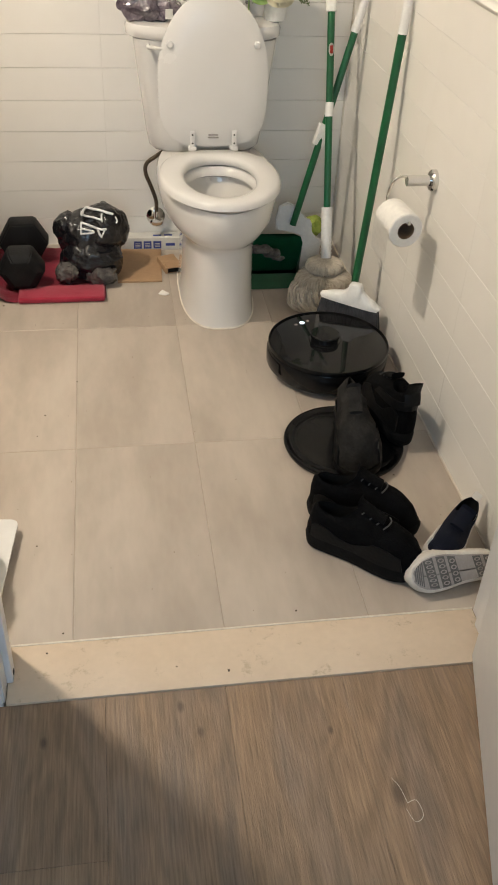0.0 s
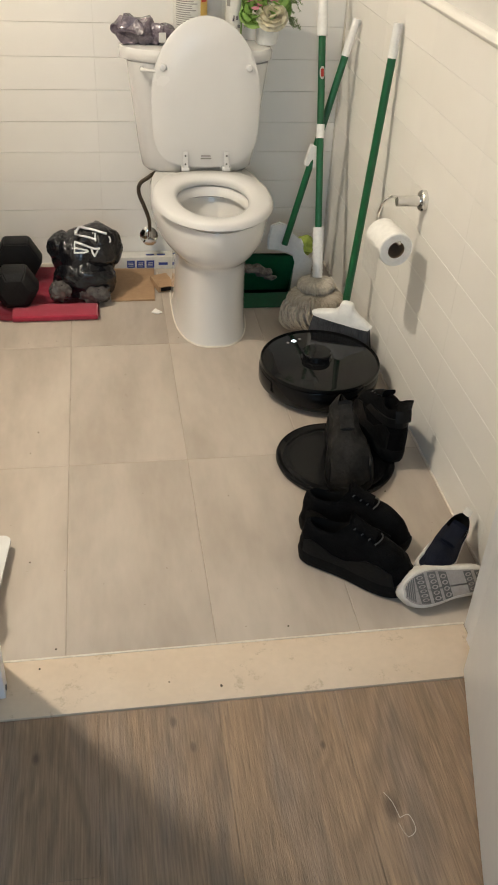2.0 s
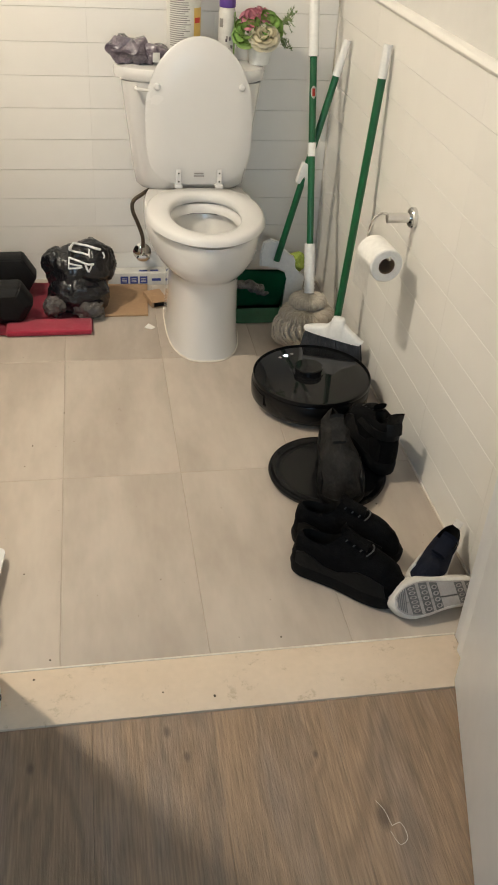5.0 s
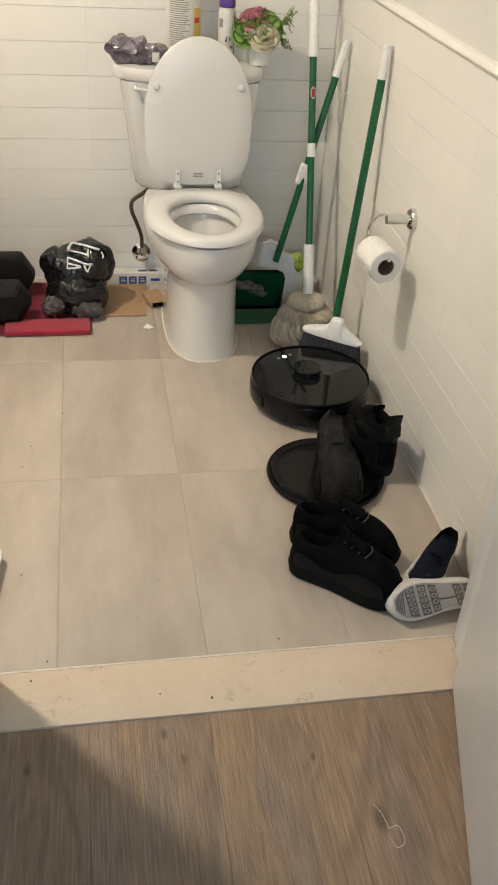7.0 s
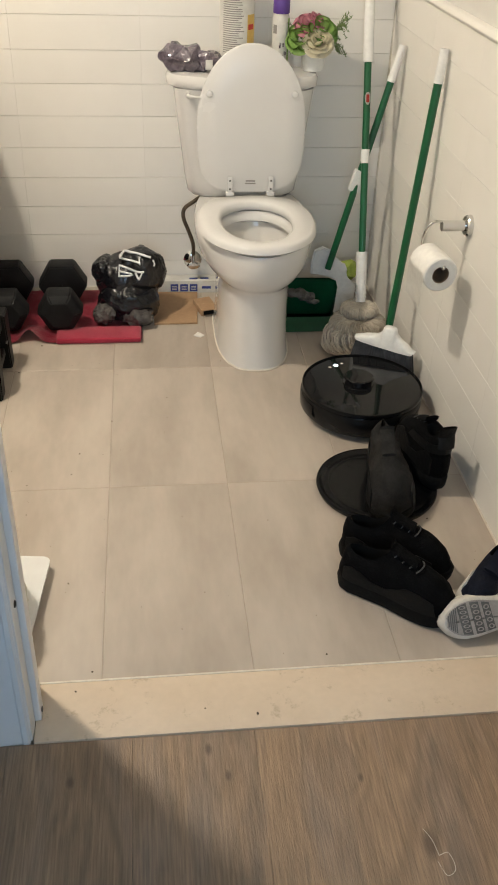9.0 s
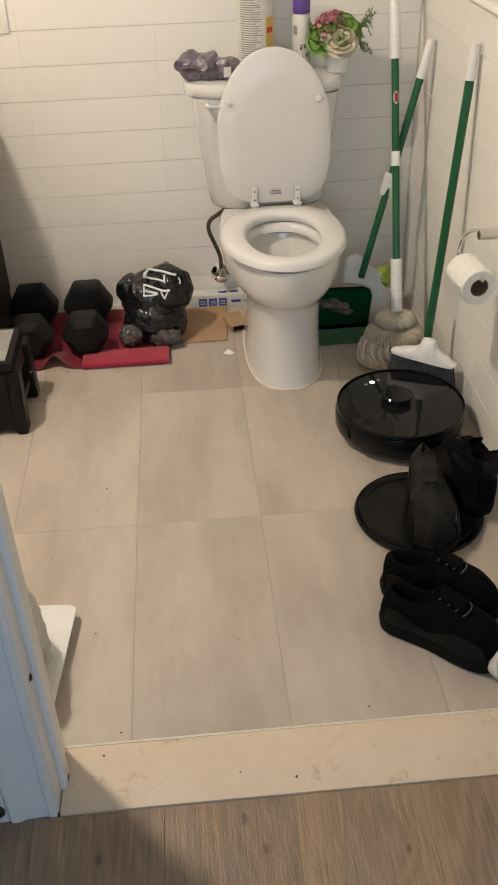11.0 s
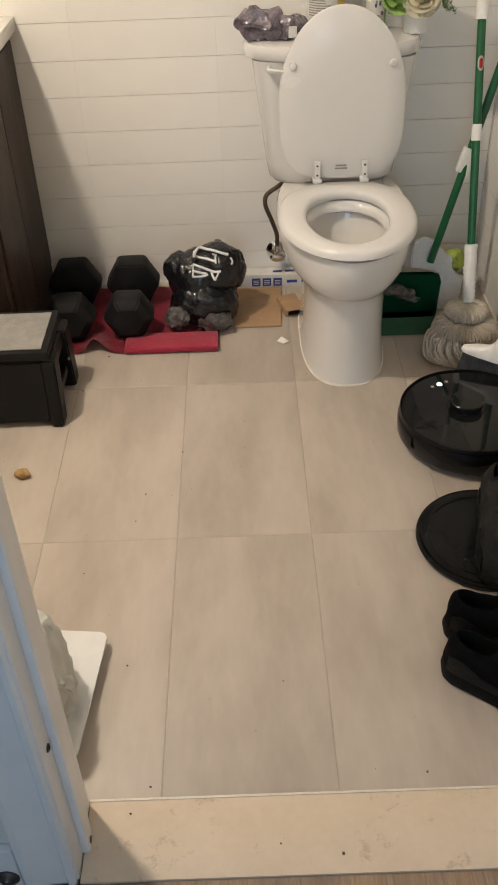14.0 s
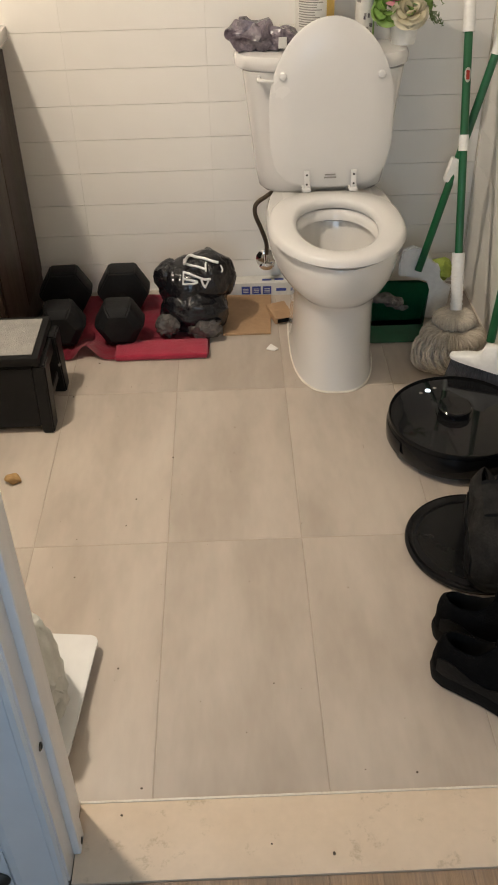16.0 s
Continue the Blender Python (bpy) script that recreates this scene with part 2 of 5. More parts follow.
SHOE_LEATHER = surface("black_shoe_leather", (0.0056, 0.0056, 0.0060), (0.0075, 0.0075, 0.0075), 20, 0.45, bump=0.3, bscale=120, spec=0.16)
SHOE_SOLE = surface("black_sole_rubber", (0.0060, 0.0060, 0.0060), (0.0090, 0.0090, 0.0090), 20, 0.65, bump=0.4, bscale=150, spec=0.08)
SHOE_LACE = surface("grey_lace", (0.06, 0.06, 0.06), None, 40, 0.6, bump=0.4, bscale=300)
SHOE_INSIDE = surface("shoe_lining", (0.0036, 0.0036, 0.0036), None, 20, 0.9, spec=0.16)
SNEAKER_WHITE = surface("white_foam", (0.72, 0.69, 0.64), (0.58, 0.54, 0.48), 16, 0.6, bump=0.3, dirt=((0.32, 0.27, 0.21), 24, 0.58, 0.5))
SNEAKER_GREY = surface("grey_tread", (0.17, 0.165, 0.16), (0.12, 0.115, 0.11), 26, 0.8, bump=0.4)
SNEAKER_NAVY = surface("navy_knit", (0.0035, 0.005, 0.012), (0.006, 0.008, 0.018), 50, 0.8, bump=0.7, bscale=320, spec=0.2)
SNEAKER_TREAD = surface("pale_tread", (0.40, 0.37, 0.35), (0.33, 0.30, 0.28), 26, 0.75, bump=0.4, dirt=((0.2, 0.17, 0.15), 30, 0.6, 0.5))
SCALE_WHITE = surface("scale_glass", (0.82, 0.82, 0.80), None, 4, 0.12, bump=0.0, fine=0.01, coat=0.4)
FILM_WHITE = surface("white_film", (0.66, 0.66, 0.60), (0.55, 0.55, 0.50), 18, 0.35, bump=0.7, bscale=40, transmission=0.15)
STOOL_TOP = surface("stool_pad", (0.33, 0.315, 0.29), (0.27, 0.26, 0.24), 40, 0.8, bump=0.6, bscale=300)
PURPLE_FILM = surface("purple_film", (0.045, 0.032, 0.046), (0.20, 0.165, 0.195), 34, 0.22, bump=0.9, bscale=60, coat=0.4, fine=0.3)
YELLOW_PLASTIC = surface("yellow_plastic", (0.72, 0.50, 0.14), (0.68, 0.44, 0.11), 8, 0.4)
LABEL_WHITE = surface("label_paper", (0.70, 0.68, 0.63), None, 10, 0.5, bump=0.05)
LABEL_GREY = surface("label_ink", (0.28, 0.26, 0.24), None, 10, 0.6, bump=0)
RED_INK = surface("red_ink", (0.6, 0.05, 0.03), None, 10, 0.5, bump=0)
BLUE_INK = surface("blue_ink", (0.035, 0.06, 0.27), None, 10, 0.5, bump=0)
PURPLE_CAP = surface("purple_cap", (0.12, 0.055, 0.30), None, 9, 0.35)
PETAL_CREAM = surface("cream_petal", (0.95, 0.90, 0.74), (0.92, 0.84, 0.62), 30, 0.7, bump=0.3)
PETAL_PINK = surface("pink_petal", (0.86, 0.36, 0.45), (0.88, 0.48, 0.54), 30, 0.7, bump=0.3)
LEAF_GREEN = surface("artificial_leaf", (0.27, 0.46, 0.10), (0.38, 0.56, 0.17), 20, 0.5, bump=0.2, rnd=0.15)
FERN_GREEN = surface("fern_green", (0.15, 0.22, 0.07), (0.22, 0.29, 0.11), 30, 0.65, rnd=0.2)
LINT = surface("grey_lint", (0.17, 0.15, 0.13), (0.08, 0.07, 0.06), 60, 1.0, bump=1.0, bscale=200)
SPONGE = surface("lime_sponge", (0.38, 0.46, 0.09), (0.28, 0.36, 0.06), 30, 0.95, bump=1.0, bscale=150)
CRUMB = surface("crumb", (0.46, 0.29, 0.12), (0.30, 0.18, 0.07), 60, 0.9, bump=0.8)
SPECK = surface("speck", (0.09, 0.065, 0.045), None, 60, 0.9)
BRASS_DARK = surface("aged_metal", (0.10, 0.09, 0.08), None, 30, 0.4, 0.8)
DIFFUSER = surface("opal_diffuser", (0.85, 0.84, 0.8), None, 5, 0.4, bump=0, glow=((1.0, 0.86, 0.68), 3.0))
SKY_PANEL = surface("window_glow", (0.6, 0.7, 0.8), None, 5, 0.5, bump=0, glow=((0.6, 0.78, 1.0), 1.2))


# ---- mesh helpers ----
def finish(bm, smooth=True, angle=35):
    bmesh.ops.recalc_face_normals(bm, faces=bm.faces)
    for f in bm.faces:
        f.smooth = smooth
    if smooth:
        for e in bm.edges:
            if len(e.link_faces) == 2 and e.calc_face_angle(0) > radians(angle):
                e.smooth = False
    return bm


def mesh_of(name, bm, material, smooth=True, angle=35):
    finish(bm, smooth, angle)
    me = bpy.data.meshes.new(name)
    bm.to_mesh(me)
    bm.free()
    me.materials.append(material)
    return me


def part(name, bm, material, parent=None, label="", m=None, smooth=True, angle=35):
    """Links a bmesh (or a mesh) as one object under a thing or a part."""
    me = bm if isinstance(bm, bpy.types.Mesh) else mesh_of(name, bm, material, smooth, angle)
    ob = new(name, me)
    if parent:
        ob.parent = parent
    if m is not None:
        ob.matrix_basis = m
    if label:
        ob["label"] = label
    return ob


def thing(name, m, label, category, group="", kind=""):
    ob = new(name)
    ob.empty_display_size = 0.05
    ob.matrix_basis = m
    return tagged(ob, label, category, group, kind)


def box(x0, x1, y0, y1, z0, z1, bevel=0.0, seg=2, bm=None):
    own = bmesh.new()
    bmesh.ops.create_cube(own, size=1.0)
    for v in own.verts:
        v.co = ((x0 + x1) / 2 + v.co.x * (x1 - x0), (y0 + y1) / 2 + v.co.y * (y1 - y0), (z0 + z1) / 2 + v.co.z * (z1 - z0))
    if bevel:
        bmesh.ops.bevel(own, geom=own.edges, offset=bevel, segments=seg, affect="EDGES", profile=0.6)
    if bm is None:
        return own
    join(bm, own)
    return bm


def join(bm, other, m=None):
    tmp = bpy.data.meshes.new("tmp")
    other.to_mesh(tmp)
    other.free()
    if m is not None:
        tmp.transform(m)
    bm.from_mesh(tmp)
    bpy.data.meshes.remove(tmp)
    return bm


def moved(bm, m):
    bmesh.ops.transform(bm, matrix=m, verts=bm.verts)
    return bm


def loft(rings, cap0=True, cap1=True, closed=True, bm=None):
    """Skins a list of rings of points; every ring has the same count."""
    bm = bm or bmesh.new()
    rows = [[bm.verts.new(p) for p in ring] for ring in rings]
    n = len(rows[0])
    for a, b in zip(rows, rows[1:]):
        for i in range(n if closed else n - 1):
            j = (i + 1) % n
            bm.faces.new((a[i], a[j], b[j], b[i]))
    if cap0:
        bm.faces.new(rows[0][::-1])
    if cap1:
        bm.faces.new(rows[-1])
    return bm


def lathe(profile, n=32, cap0=True, cap1=True):
    return loft([[(r * math.cos(2 * math.pi * i / n), r * math.sin(2 * math.pi * i / n), z) for i in range(n)] for r, z in profile], cap0, cap1)


def tube(points, radius, n=8, bm=None, cap=True):
    """A round tube along points; radius may be a list."""
    pts = [Vector(p) for p in points]
    rings = []
    side = None
    for i, p in enumerate(pts):
        d = (pts[min(i + 1, len(pts) - 1)] - pts[max(i - 1, 0)]).normalized()
        if side is None:
            side = d.orthogonal().normalized()
        side = (side - d * side.dot(d)).normalized()
        up = d.cross(side)
        r = radius[i] if isinstance(radius, (list, tuple)) else radius
        rings.append([p + (side * math.cos(a) + up * math.sin(a)) * r for a in (2 * math.pi * k / n for k in range(n))])
    return loft(rings, cap, cap, bm=bm)


def bend(points, steps=6):
    """A smooth line through the points."""
    pts = [Vector(p) for p in points]
    out = []
    for i in range(len(pts) - 1):
        p0, p1, p2, p3 = pts[max(i - 1, 0)], pts[i], pts[i + 1], pts[min(i + 2, len(pts) - 1)]
        for k in range(steps):
            t = k / steps
            out.append(0.5 * ((2 * p1) + (p2 - p0) * t + (2 * p0 - 5 * p1 + 4 * p2 - p3) * t * t + (3 * p1 - p0 - 3 * p2 + p3) * t ** 3))
    return out + [pts[-1]]


def lumpy(bm, amount, scale, seed=0.0):
    for v in bm.verts:
        n = noise.noise_vector(v.co * scale + Vector((seed, seed * 1.7, seed * 0.3)))
        v.co += n * amount
    return bm


def ball(radius, squash=(1, 1, 1), sub=3):
    bm = bmesh.new()
    bmesh.ops.create_icosphere(bm, subdivisions=sub, radius=radius)
    for v in bm.verts:
        v.co = (v.co.x * squash[0], v.co.y * squash[1], v.co.z * squash[2])
    return bm


def slab(outline, z0, z1, bevel=0.0, seg=2):
    """A flat piece of an outline (x, y), from z0 to z1."""
    bm = loft([[(x, y, z0) for x, y in outline], [(x, y, z1) for x, y in outline]])
    if bevel:
        rim = [e for e in bm.edges if abs(e.verts[0].co.z - e.verts[1].co.z) < 1e-6]
        bmesh.ops.bevel(bm, geom=rim, offset=bevel, segments=seg, affect="EDGES", profile=0.6)
    return bm


# ---- setting ----
BACK, RIGHT, LEFT = 1.22, 0.935, -0.98
DOOR_IN, DOOR_OUT = -0.642, -0.77
CEIL = 2.54


def setting(name, bm, material, label, category, smooth=False):
    return tagged(part(name, bm, material, smooth=smooth), label, category, kind="structure")


floor = setting("floor", box(LEFT, RIGHT, DOOR_IN, BACK, -0.12, -0.0012), GROUT, "grout bed under beige bathroom floor tiles", "floor")
hall_floor = setting("floor_hall", box(-1.6, 1.7, -3.4, DOOR_OUT, -0.12, -0.007), WOOD_GAP, "weathered oak vinyl planks of the hall floor", "floor")
wall_north = setting("wall_north", box(LEFT - 0.12, RIGHT + 0.12, BACK + 0.008, BACK + 0.13, -0.12, CEIL), PAINT, "white wall behind the toilet, tiled below", "wall")
wall_east = setting("wall_east", box(RIGHT + 0.008, RIGHT + 0.13, DOOR_IN, BACK + 0.008, -0.12, CEIL), PAINT, "white side wall, tiled below a bullnose rail", "wall")
setting("wall_west", box(LEFT - 0.12, LEFT, DOOR_IN, BACK + 0.008, -0.12, CEIL), PAINT, "plain white painted bathroom side wall", "wall")
JAMB_L, JAMB_R, HEAD = -0.122, 0.835, 2.06
bm = box(-1.6, JAMB_L - 0.02, DOOR_OUT + 0.012, DOOR_IN, -0.12, CEIL)
box(JAMB_R + 0.02, 1.7, DOOR_OUT + 0.012, DOOR_IN, -0.12, CEIL, bm=bm)
box(JAMB_L - 0.02, JAMB_R + 0.02, DOOR_OUT + 0.012, DOOR_IN, HEAD + 0.02, CEIL, bm=bm)
setting("wall_south", bm, PAINT, "white wall with the doorway to the hall", "wall")
setting("ceiling", box(LEFT - 0.12, RIGHT + 0.13, DOOR_IN, BACK + 0.13, CEIL, CEIL + 0.1), CEILING_PAINT, "flat white bathroom ceiling", "ceiling")
setting("ceiling_hall", box(-1.72, 1.82, -3.52, DOOR_IN, CEIL, CEIL + 0.1), CEILING_PAINT, "flat white hall ceiling", "ceiling")
setting("wall_hall_west", box(-1.72, -1.6, -3.4, DOOR_OUT + 0.012, -0.12, CEIL), PAINT, "plain white hall side wall", "wall")
setting("wall_hall_east", box(1.7, 1.82, -3.4, DOOR_OUT + 0.012, -0.12, CEIL), PAINT, "plain white hall side wall", "wall")
bm = box(-1.72, -0.55, -3.52, -3.4, -0.12, CEIL)
box(0.45, 1.82, -3.52, -3.4, -0.12, CEIL, bm=bm)
box(-0.55, 0.45, -3.52, -3.4, -0.12, 0.95, bm=bm)
box(-0.55, 0.45, -3.52, -3.4, 2.15, CEIL, bm=bm)
setting("wall_hall_south", bm, PAINT, "white hall wall with a window", "wall")
win = setting("window_1", box(-0.55, 0.45, -3.53, -3.52, 0.95, 2.15), SKY_PANEL, "bright daylight window of the hall", "window")
for x0, x1, z0, z1 in ((-0.55, -0.5, 0.95, 2.15), (0.4, 0.45, 0.95, 2.15), (-0.5, 0.4, 0.95, 1.0), (-0.5, 0.4, 2.1, 2.15), (-0.5, 0.4, 1.53, 1.57)):
    part("window_frame", box(x0, x1, -3.5, -3.45, z0, z1, 0.006), TRIM_PAINT, win, smooth=False)

setting("threshold", moved(box(JAMB_L + 0.001, JAMB_R - 0.001, DOOR_OUT - 0.002, DOOR_IN + 0.006, -0.1, 0.0035, 0.002), Matrix()), MARBLE, "cream marble threshold with worn brown flecks", "threshold", True)
bm = box(JAMB_L, JAMB_R, DOOR_IN + 0.006, DOOR_IN + 0.0105, -0.003, 0.0045, 0.0012)
setting("trim_threshold", bm, CAULK, "pale caulk line along the threshold", "caulk")

# door frame: jambs, stops, casings
frame_top = HEAD
door_frame = thing("door_frame", pose(0, 0, 0), "white painted wooden door frame with moulded casing", "door frame", kind="structure")
part("jamb", box(JAMB_L - 0.02, JAMB_L, DOOR_OUT + 0.004, DOOR_IN + 0.004, 0.0, HEAD, 0.003), TRIM_PAINT, door_frame)
part("jamb", box(JAMB_R, JAMB_R + 0.02, DOOR_OUT + 0.004, DOOR_IN + 0.004, 0.0, HEAD, 0.003), TRIM_PAINT, door_frame)
part("head_jamb", box(JAMB_L - 0.02, JAMB_R + 0.02, DOOR_OUT + 0.004, DOOR_IN + 0.004, HEAD, HEAD + 0.02, 0.003), TRIM_PAINT, door_frame)
part("door_stop", box(JAMB_L - 0.008, JAMB_L + 0.0125, -0.725, -0.69, 0.004, HEAD - 0.001, 0.004, 3), TRIM_PAINT, door_frame)
part("door_stop", box(JAMB_R - 0.0125, JAMB_R + 0.008, -0.715, -0.68, 0.004, HEAD - 0.001, 0.004, 3), TRIM_PAINT, door_frame)
for a, b, face in ((JAMB_L - 0.085, JAMB_L - 0.004, -1), (JAMB_R + 0.004, JAMB_R + 0.085, 1)):
    prof = [(0, 0.0), (0, 0.010), (0.004, 0.014), (0.012, 0.014), (0.016, 0.010), (0.05, 0.013), (0.066, 0.019), (0.076, 0.019), (0.081, 0.015), (0.081, 0)]
    ring = [((a + b) / 2 + face * (u - 0.0405), DOOR_OUT + 0.012 - 0.0005 - d) for u, d in prof]
    part("casing", loft([[(x, y, -0.006) for x, y in ring], [(x, y, HEAD + 0.08) for x, y in ring]]), TRIM_PAINT, door_frame, angle=20)
part("head_casing", box(JAMB_L - 0.085, JAMB_R + 0.085, DOOR_OUT - 0.008, DOOR_OUT + 0.0115, HEAD + 0.0802, HEAD + 0.16, 0.004), TRIM_PAINT, door_frame)
plug = part("strike_plate", moved(lathe([(0.0065, 0), (0.0065, 0.0015), (0.004, 0.003), (0.0035, 0.001)], 20), pose(JAMB_L, -0.739, 0.326, 0, 90, 0)), BRASS_DARK, door_frame, "small dark metal screw head")
part("strike_plate", moved(lathe([(0.006, 0), (0.006, 0.0015), (0.003, 0.002)], 20), pose(JAMB_L + 0.0125, -0.71, 0.02, 0, 90, 0)), BRASS_DARK, door_frame, "small dark metal screw head")
base = setting("baseboard", box(-1.6, JAMB_L - 0.0862, DOOR_OUT - 0.004, DOOR_OUT + 0.0115, -0.006, 0.11, 0.004), TRIM_PAINT, "white painted hall baseboard", "baseboard")

# rod bumper screwed to the baseboard
bumper = thing("doorstop", pose(-0.228, DOOR_OUT - 0.004, 0.034, 90, 0, -3), "dark metal doorstop with white rubber tip on the baseboard", "doorstop")
part("flange", lathe([(0.0185, 0), (0.0185, 0.003), (0.015, 0.006), (0.008, 0.009), (0.006, 0.012)], 28), BRASS_DARK, bumper)
part("rod", tube([(0, 0, 0.010), (0, 0, 0.05), (0, 0, 0.094)], [0.0058, 0.0050, 0.0050], 14), BRASS_DARK, bumper)
part("rubber_tip", lathe([(0.007, 0.090), (0.0085, 0.092), (0.0085, 0.106), (0.006, 0.110), (0, 0.1105)], 20, True, False), WHITE_PLASTIC, bumper, "white rubber tip")

# the open door, swung out into the hall
door = thing("door_1", pose(0.79, -0.757, 0, 0, 0, -105.6), "white painted flat door standing open into the hall", "door", kind="structure")
part("door_leaf", box(0.0, 0.86, 0.0, 0.04, 0.004, 2.03, 0.003), TRIM_PAINT, door)
for z in (0.25, 1.05, 1.8):
    part("hinge", tube([(-0.006, 0.043, z - 0.045), (-0.006, 0.043, z + 0.045)], 0.006, 10), CHROME, door)
handle = part("door_knob", moved(lathe([(0.026, 0), (0.026, 0.006), (0.011, 0.012), (0.011, 0.035), (0.024, 0.045), (0.027, 0.06), (0.018, 0.068), (0.0, 0.069)], 24, True, False), pose(0.80, 0.0, 0.95, 90, 0, 0)), CHROME, door)

# caulk where floor and walls meet
setting("trim_caulk_east", box(RIGHT - 0.004, RIGHT + 0.003, DOOR_IN + 0.012, BACK - 0.004, -0.002, 0.0035, 0.001), CAULK, "pale caulk bead along the tiled wall", "caulk")
setting("trim_caulk_north", box(-0.44, RIGHT - 0.004, BACK - 0.004, BACK + 0.003, -0.002, 0.0035, 0.001), CAULK, "pale caulk bead along the tiled wall", "caulk")

setting("trim_caulk_corner", box(RIGHT - 0.004, RIGHT + 0.004, BACK - 0.004, BACK + 0.004, 0.004, 1.018, 0.001), CAULK, "white caulk bead in the tiled corner", "caulk")

# bullnose rail on top of the wall tiles
RAIL = 1.018
for name, pts in (("trim_rail_north", ((LEFT, BACK, 0), (RIGHT, BACK, 0))), ("trim_rail_east", ((RIGHT, BACK, 0), (RIGHT, DOOR_IN, 0)))):
    d = (Vector(pts[1]) - Vector(pts[0])).normalized()
    nrm = Vector((0, -1, 0)) if abs(d.x) > 0.5 else Vector((-1, 0, 0))
    prof = [(-0.008, 0), (0.004, 0), (0.010, 0.004), (0.013, 0.010), (0.011, 0.017), (0.005, 0.022), (-0.008, 0.024)]
    setting(name, loft([[Vector(p) + nrm * u + Vector((0, 0, RAIL + w)) for u, w in prof] for p in pts]), WALL_TILE, "glazed white bullnose rail above the tiles", "trim", True)

# ceiling light
lamp = thing("ceiling_light", pose(-0.79, 0.10, CEIL), "round white flush ceiling light, switched on", "ceiling light")
part("base_plate", lathe([(0.15, 0), (0.15, -0.02), (0.14, -0.028)], 40), TRIM_PAINT, lamp)
part("diffuser", lathe([(0.138, -0.0285), (0.13, -0.05), (0.10, -0.07), (0.05, -0.083), (0.0, -0.086)], 40, True, False), DIFFUSER, lamp)

# ---- toilet ----
def egg(w, front, back, n=48, square=2.6, nose=2.0):
    """An elongated seat outline: rounded front at y = front, squarer back at y = back."""
    mid = back + (front - back) * 0.47
    out = []
    for i in range(n):
        a = 2 * math.pi * i / n
        c, s = math.cos(a), math.sin(a)
        k = 2 / (nose if s < 0 else square)
        reach = (mid - front) if s < 0 else (back - mid)
        out.append((w * math.copysign(abs(c) ** k, c), mid + reach * math.copysign(abs(s) ** k, s)))
    return out


toilet = thing("toilet", pose(0.454, 1.212, 0, 0, 0, -0.4), "white two-piece toilet with its lid up", "toilet")
rings = []
for z, w, f, b, nose in ((0.004, 0.119, -0.636, -0.11, 2.7), (0.02, 0.117, -0.633, -0.11, 2.7), (0.06, 0.1145, -0.629, -0.115, 2.6), (0.12, 0.1125, -0.627, -0.12, 2.6), (0.18, 0.112, -0.626, -0.11, 2.6), (0.235, 0.113, -0.627, -0.10, 2.6), (0.256, 0.116, -0.630, -0.09, 2.5),
                         (0.266, 0.123, -0.638, -0.085, 2.5), (0.274, 0.135, -0.648, -0.08, 2.35), (0.284, 0.150, -0.659, -0.07, 2.25), (0.298, 0.163, -0.670, -0.06, 2.15), (0.318, 0.174, -0.680, -0.06, 2.1), (0.342, 0.181, -0.686, -0.05, 2.0), (0.365, 0.184, -0.689, -0.05, 2.0), (0.388, 0.183, -0.688, -0.05, 2.0), (0.398, 0.177, -0.684, -0.05, 2.0)):
    rings.append([(x, y, z) for x, y in egg(w, f, b, 48, 3.0 if z < 0.26 else 2.7, nose)])
inner = []
for z, w, f, b in ((0.399, 0.125, -0.648, -0.305), (0.385, 0.108, -0.635, -0.315), (0.372, 0.106, -0.633, -0.317), (0.362, 0.128, -0.655, -0.30), (0.33, 0.125, -0.65, -0.31), (0.28, 0.105, -0.61, -0.35), (0.22, 0.07, -0.54, -0.38), (0.19, 0.045, -0.5, -0.40)):
    inner.append([(x, y, z) for x, y in egg(w, f, b, 48, 2.2)])
part("bowl", loft(rings + inner), PORCELAIN, toilet, angle=50)
part("caulk_bead", loft([[(x, y, z) for x, y in egg(w, f, b, 48, 3.0, 2.7)] for z, w, f, b in ((0.0005, 0.1220, -0.6390, -0.107), (0.003, 0.1215, -0.6385, -0.107), (0.005, 0.1185, -0.635, -0.11))], True, True), CAULK, toilet)
water = part("water", loft([[(x, y, 0.235) for x, y in egg(0.074, -0.548, -0.378, 32, 2.2)], [(x, y, 0.236) for x, y in egg(0.073, -0.547, -0.379, 32, 2.2)]]),
             surface("toilet_water", (0.42, 0.40, 0.36), None, 4, 0.04, bump=0.0), toilet)
seat_out = [(0.176, -0.688, -0.246), (0.183, -0.695, -0.240), (0.180, -0.692, -0.242), (0.170, -0.681, -0.250)]
zs = (0.404, 0.410, 0.424, 0.431)
rings = [[(x, y, z) for x, y in egg(w, f, b, 56, 2.6)] for (w, f, b), z in zip(seat_out, zs)]
for (w, f, b), z in zip(((0.120, -0.643, -0.300), (0.110, -0.633, -0.309), (0.107, -0.630, -0.312), (0.112, -0.635, -0.308)), (0.431, 0.425, 0.413, 0.404)):
    rings.append([(x, y, z) for x, y in egg(w, f, b, 56, 2.2)])
bm = loft(rings, False, False)
bm.verts.ensure_lookup_table()
n = 56
for i in range(n):
    j = (i + 1) % n
    bm.faces.new((bm.verts[i], bm.verts[j], bm.verts[7 * n + j], bm.verts[7 * n + i]))
part("seat", bm, SEAT_PLASTIC, toilet, angle=50)
